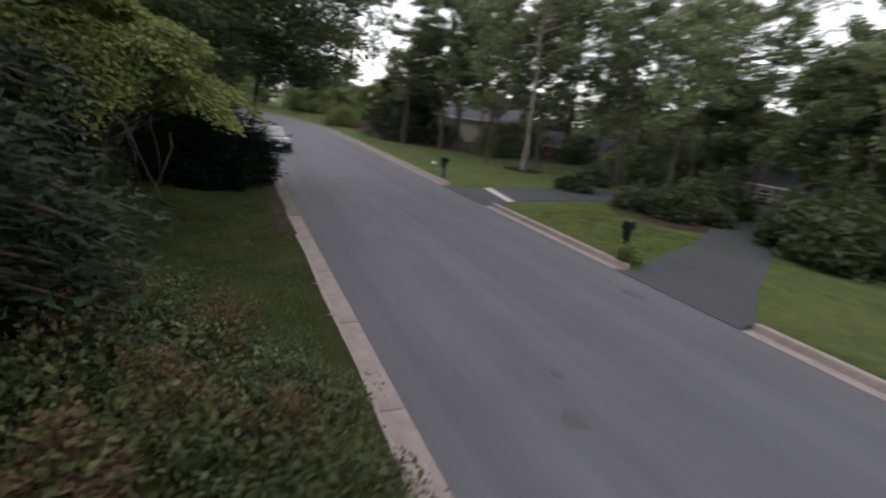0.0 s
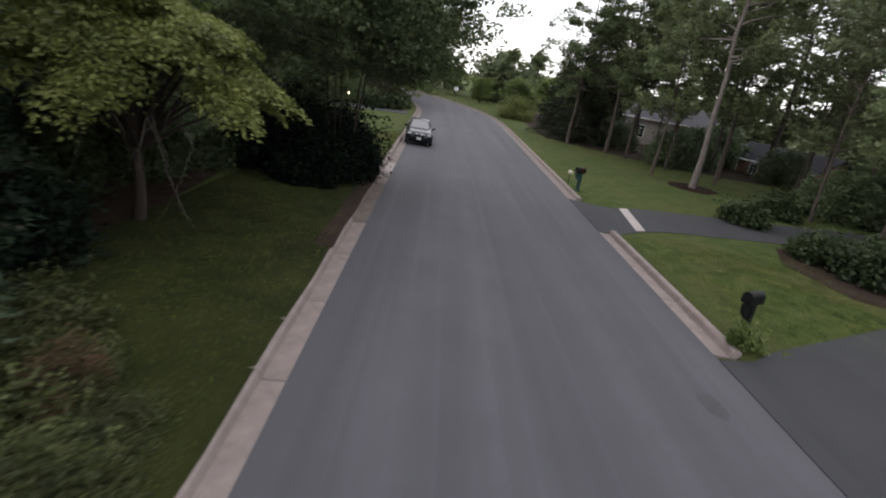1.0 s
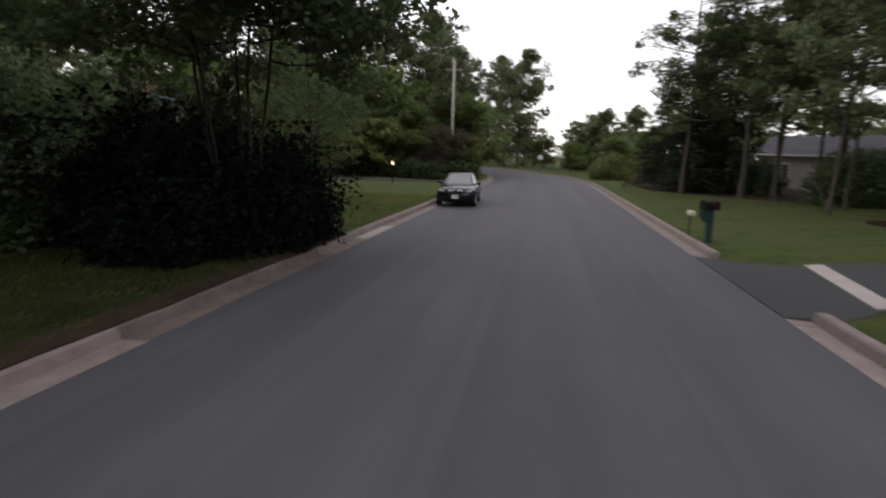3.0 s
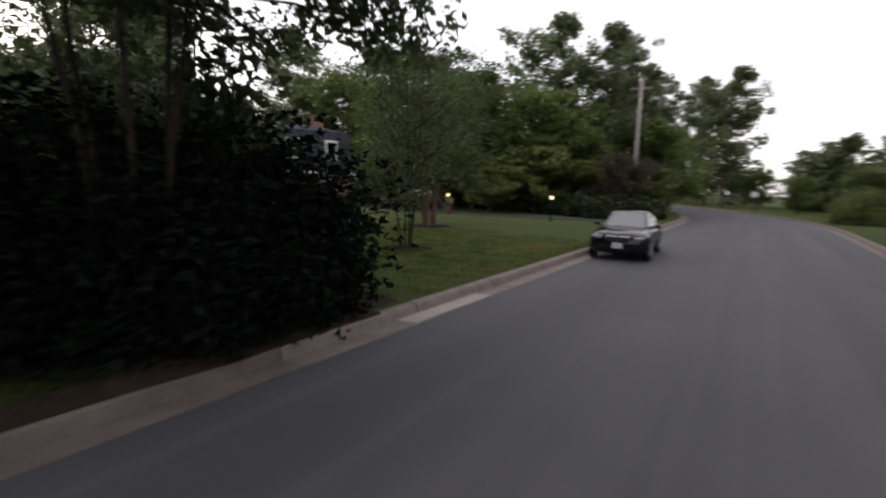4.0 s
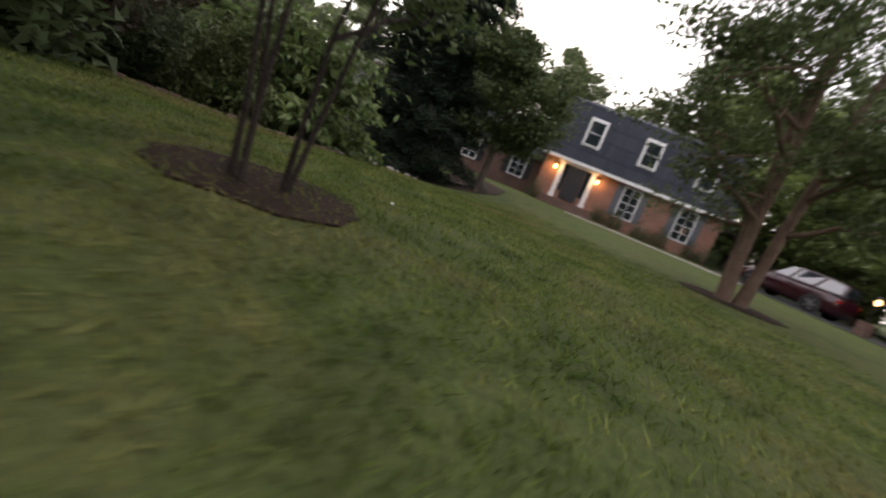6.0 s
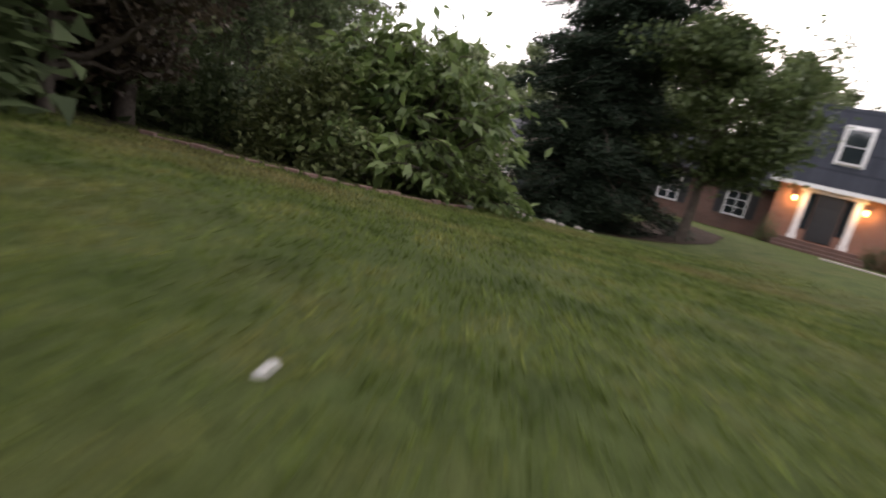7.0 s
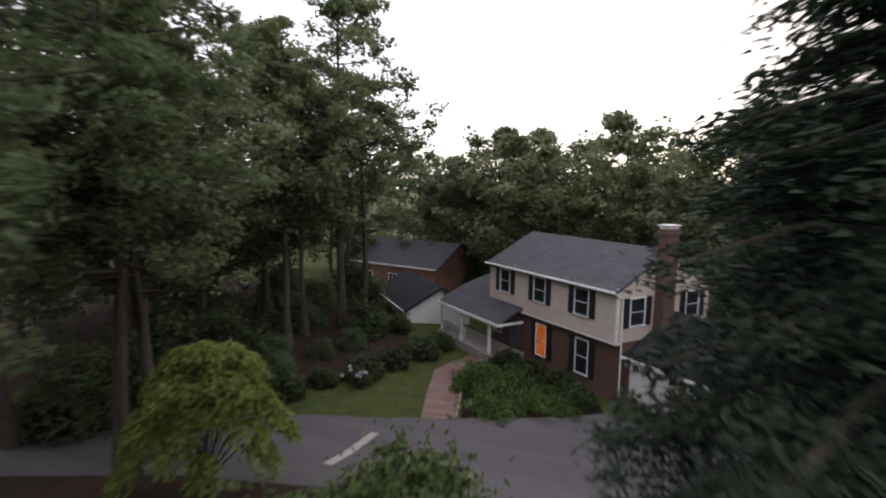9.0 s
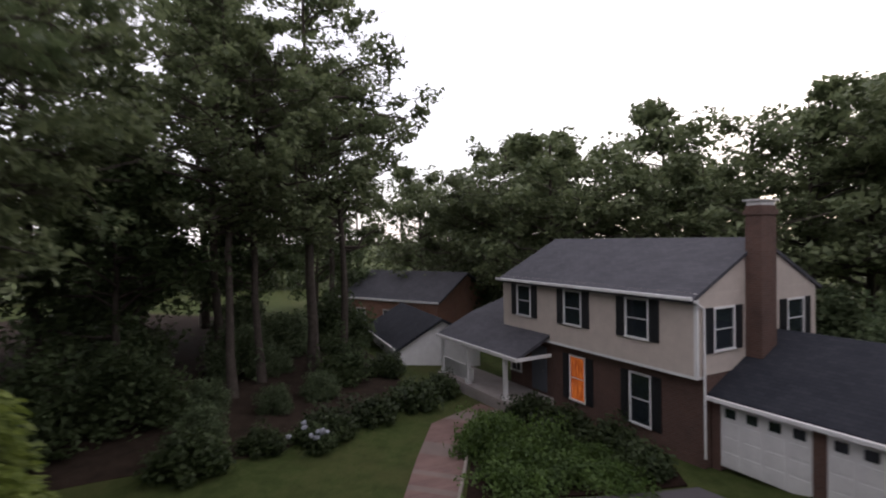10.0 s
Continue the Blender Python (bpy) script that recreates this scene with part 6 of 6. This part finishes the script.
def yard_lamp(x, y, h, label, lamp, power, pier=0.2):
    ob = thing("yard_lamp", Matrix.Translation(on(x, y)), label, "lamp post", "yard lamps")
    part("pier", one_box(-pier, pier, -pier, pier, -0.3, 0.55, 0.015), DARK_BRICK if pier > 0.1 else IRON, ob)
    part("post", rod(bmesh.new(), (0, 0, 0.55), (0, 0, h - 0.16), 0.035), IRON, ob)
    part("lantern_glass", ball(bmesh.new(), (0, 0, h), (0.08, 0.08, 0.11), 12), lamp, ob, "glowing lantern glass")
    part("lantern_cap", rod(bmesh.new(), (0, 0, h + 0.13), (0, 0, h + 0.24), 0.13, 0.02), IRON, ob)
    li = new("yard_lamp_light", bpy.data.lights.new("yard_lamp_light", "POINT"))
    li.data.energy, li.data.color, li.data.shadow_soft_size = power, (1.0, 0.6, 0.28), 0.08
    li.location = on(x + 0.28, y - 0.28, h)
    return ob


yard_lamp(-19.6, 51.6, 1.35, "glowing orange lantern on a low brick pier", LAMP, 8)
yard_lamp(-10.8, 49.0, 1.45, "glowing pale lantern on a slim black post", LAMP_PALE, 5, 0.05)
yard_lamp(17.2, 10.1, 1.7, "glowing orange lantern among shrubs by a driveway", LAMP, 8)
yard_lamp(-66.0, 8.0, 1.9, "glowing pale lantern far off among trunks", LAMP_PALE, 5)

sg = thing("street_sign", Matrix.Translation(on(-0.4, 84.0)), "small round pale sign on a post at the bend", "sign")
part("post", rod(bmesh.new(), (0, 0, -0.3), (0, 0, 2.2), 0.03), IRON, sg)
part("disc", rod(bmesh.new(), (0, -0.02, 2.3), (0, 0.02, 2.3), 0.34, n=20), WHITE, sg, "pale round face")


def stone(x, y, r, seed, label):
    rng = random.Random(seed)
    b = bmesh.new()
    bmesh.ops.create_icosphere(b, subdivisions=2, radius=1.0)
    for v in b.verts:
        v.co = v.co * (1 + 0.18 * noise.noise(v.co * 1.7 + Vector((seed, 0, 0)))) * r
        v.co.z *= 0.62
        v.co.x *= rng.uniform(1.15, 1.25)
    ob = part("edging_stone", b, STONE)
    ob.matrix_world = Matrix.Translation(on(x, y, r * 0.3)) @ Matrix.Rotation(rng.uniform(0, 6), 4, "Z")
    return tagged(ob, label, "stone", "edging stones")


for k, (x, y, r) in enumerate(((-21.6, 33.3, 0.24), (-21.95, 33.5, 0.16), (-22.9, 34.1, 0.2), (-23.3, 34.4, 0.13), (-24.6, 35.0, 0.15), (-25.5, 35.5, 0.12), (-19.7, 32.3, 0.13))):
    stone(x, y, r * 0.62, k + 3, "pale rough stone edging the lawn")

# brick edging of the shrub bed
edge = thing("bed_edging", Matrix(), "low curved row of worn bricks round the shrub bed", "edging")
bm = one_box(-0.10, 0.10, -0.05, 0.05, -0.06, 0.05, 0.008)
brick_me = bpy.data.meshes.new("brick")
bm.to_mesh(brick_me)
bm.free()
brick_me.materials.append(PAVER)
arc = [(-16.4, 28.0), (-16.5, 29.2), (-16.9, 30.2), (-17.6, 31.1), (-18.6, 31.8), (-19.6, 32.3)]
spots = []
for (x0, y0), (x1, y1) in zip(arc, arc[1:]):
    n = max(1, int(math.hypot(x1 - x0, y1 - y0) / 0.23))
    spots += [(x0 + (x1 - x0) * k / n, y0 + (y1 - y0) * k / n, math.degrees(math.atan2(y1 - y0, x1 - x0))) for k in range(n)]
for x, y, a in spots:
    ob = new("brick", brick_me)
    ob.parent = edge
    ob.matrix_world = Matrix.Translation(on(x, y, random.uniform(-0.02, 0.02))) @ Matrix.Rotation(radians(a + random.uniform(-7, 7)), 4, "Z")

# timber edge of the brick path
edge = thing("path_edging", Matrix(), "pale timber edging board along the brick path", "edging")
for (x0, y0), (x1, y1) in (((-43.5, 25.65), (-46.5, 24.95)), ((-46.5, 24.95), (-49.6, 23.95)), ((-49.6, 23.95), (-51.9, 24.6))):
    b = bmesh.new()
    box(b, 0, math.hypot(x1 - x0, y1 - y0), -0.05, 0.05, -0.2, 0.16, 0.01)
    ob = part("edging_board", b, TIMBER, edge)
    za, zb = land(x0, y0), land(x1, y1)
    ob.matrix_world = Matrix.Translation((x0, y0, za)) @ Matrix.Rotation(math.atan2(y1 - y0, x1 - x0), 4, "Z") @ Matrix.Rotation(-math.atan2(zb - za, math.hypot(x1 - x0, y1 - y0)), 4, "Y")

lay("drive_strip", [(-37.6, 22.7), (-40.9, 22.9), (-40.9, 23.25), (-37.6, 23.05)], 0.045, NEW_CONCRETE, "pale concrete strip across the driveway", "paving")


def scrap(x, y, r, seed):
    rng = random.Random(seed)
    b = bmesh.new()
    bmesh.ops.create_icosphere(b, subdivisions=2, radius=r)
    for v in b.verts:
        v.co *= rng.uniform(0.65, 1.2)
        v.co.z *= 0.5
    ob = part("paper_scrap", b, WHITE)
    ob.matrix_world = Matrix.Translation(on(x, y, r * 0.4))
    return tagged(ob, "crumpled white scrap lying on the lawn", "litter", "litter on the lawn")


scrap(-10.8, 32.6, 0.026, 1)
scrap(-8.3, 29.1, 0.022, 2)
scrap(-6.1, 28.4, 0.020, 3)

# dead twigs hanging from the layered tree
rng = np.random.default_rng(77)
twigs = []
for k in range(9):
    a = np.array([rng.normal() * 0.5, rng.normal() * 0.5, 3.0 + rng.uniform(-0.4, 0.4)])
    b = a + [rng.normal() * 0.8, rng.normal() * 0.8, -rng.uniform(1.2, 2.7)]
    twigs.append((wander(rng, a, b, 7, 0.06), np.linspace(0.011, 0.003, 7)))
dead = thing("dead_branches", Matrix.Translation(on(-8.9, 11.6)), "pale bare dead branches hanging over the lawn edge", "branches")
for one in twigs:
    arrays("twig", *tubes([one], 5), PALE_BARK, dead, smooth=True)

for k, (x, y, r) in enumerate(((-2.05, 3.1, 0.17), (-1.5, 4.4, 0.1), (3.3, 8.0, 0.22))):
    lay("oil_stain", ring(x, y, r, r * 1.6, 14, 0.3, 90 + k), 0.0, TAR, "small dark oily stain on the asphalt", "stain", "stuff", 0.5, flat=lambda u, v: 0.03 * (1 - (u / 4.42) ** 2) + 0.004)

# the white-flowered bush beside the far lawn
hyd = bush("flowering_bush", 72, 0.9, 0.9, 1.0, LEAF_DARK, 3000, 0.12, "dark green bush with pale white-blue blooms")
put(hyd, -45.6, 19.7)
rng = np.random.default_rng(78)
hubs = np.column_stack([rng.normal(size=(14, 2)) * 0.4 + [0.35, 0.2], rng.uniform(0.5, 0.95, 14)])
for hub in hubs:
    b = ball(bmesh.new(), hub, (0.085, 0.085, 0.07), 10)
    for v in b.verts:
        v.co += Vector(rng.normal(size=3)) * 0.012
    part("bloom", b, BLOOM, hyd, "pale white bloom")


# ---- grass blades near the flight line ----
def grass(name, x0, x1, y0, y1, count, size, seed, label, skirt=2.0):
    rng = np.random.default_rng(seed)
    xy = rng.uniform((x0, y0), (x1, y1), (count, 2))
    clump = np.sin(xy[:, 0] * 1.9 + np.sin(xy[:, 1] * 1.3) * 2) * np.cos(xy[:, 1] * 1.7) + rng.normal(size=count) * 0.9
    inner = np.minimum.reduce([xy[:, 0] - x0, y1 - xy[:, 1], xy[:, 1] - y0 + (skirt if y0 < 7 else 0), (x1 - xy[:, 0]) if x0 > 0 else xy[:, 0] * 0 + 9])
    xy = xy[(clump > -0.6) & (rng.uniform(size=count) < inner / skirt)]
    z = np.array([land(a, b) for a, b in xy])
    n = len(xy)
    ang, h = rng.uniform(0, 2 * np.pi, n), size * rng.uniform(0.4, 1.3, n)
    side = np.stack([np.cos(ang), np.sin(ang), 0 * ang], 1) * (0.008 + 0.007 * rng.uniform(size=n))[:, None]
    root = np.column_stack([xy, z - 0.01])
    tip = root + np.column_stack([rng.normal(size=(n, 2)) * h[:, None] * 0.8, h])
    v = np.stack([root - side, root + side, tip], 1).reshape(-1, 3)
    ob = arrays(name, v, np.arange(3 * n).reshape(-1, 3), BLADE)
    return tagged(ob, label, "grass", "", "stuff")


grass("grass", -24, -5.1, 24.5, 40.0, 260000, 0.05, 5, "short mown grass blades with dry tips", 4.0)
grass("grass", -10.0, -5.1, 3, 21.5, 60000, 0.06, 7, "short thin grass blades beside the kerb", 1.5)
grass("grass", 5.1, 12.5, 10.3, 19.6, 60000, 0.05, 8, "short mown grass blades between the driveways", 1.5)
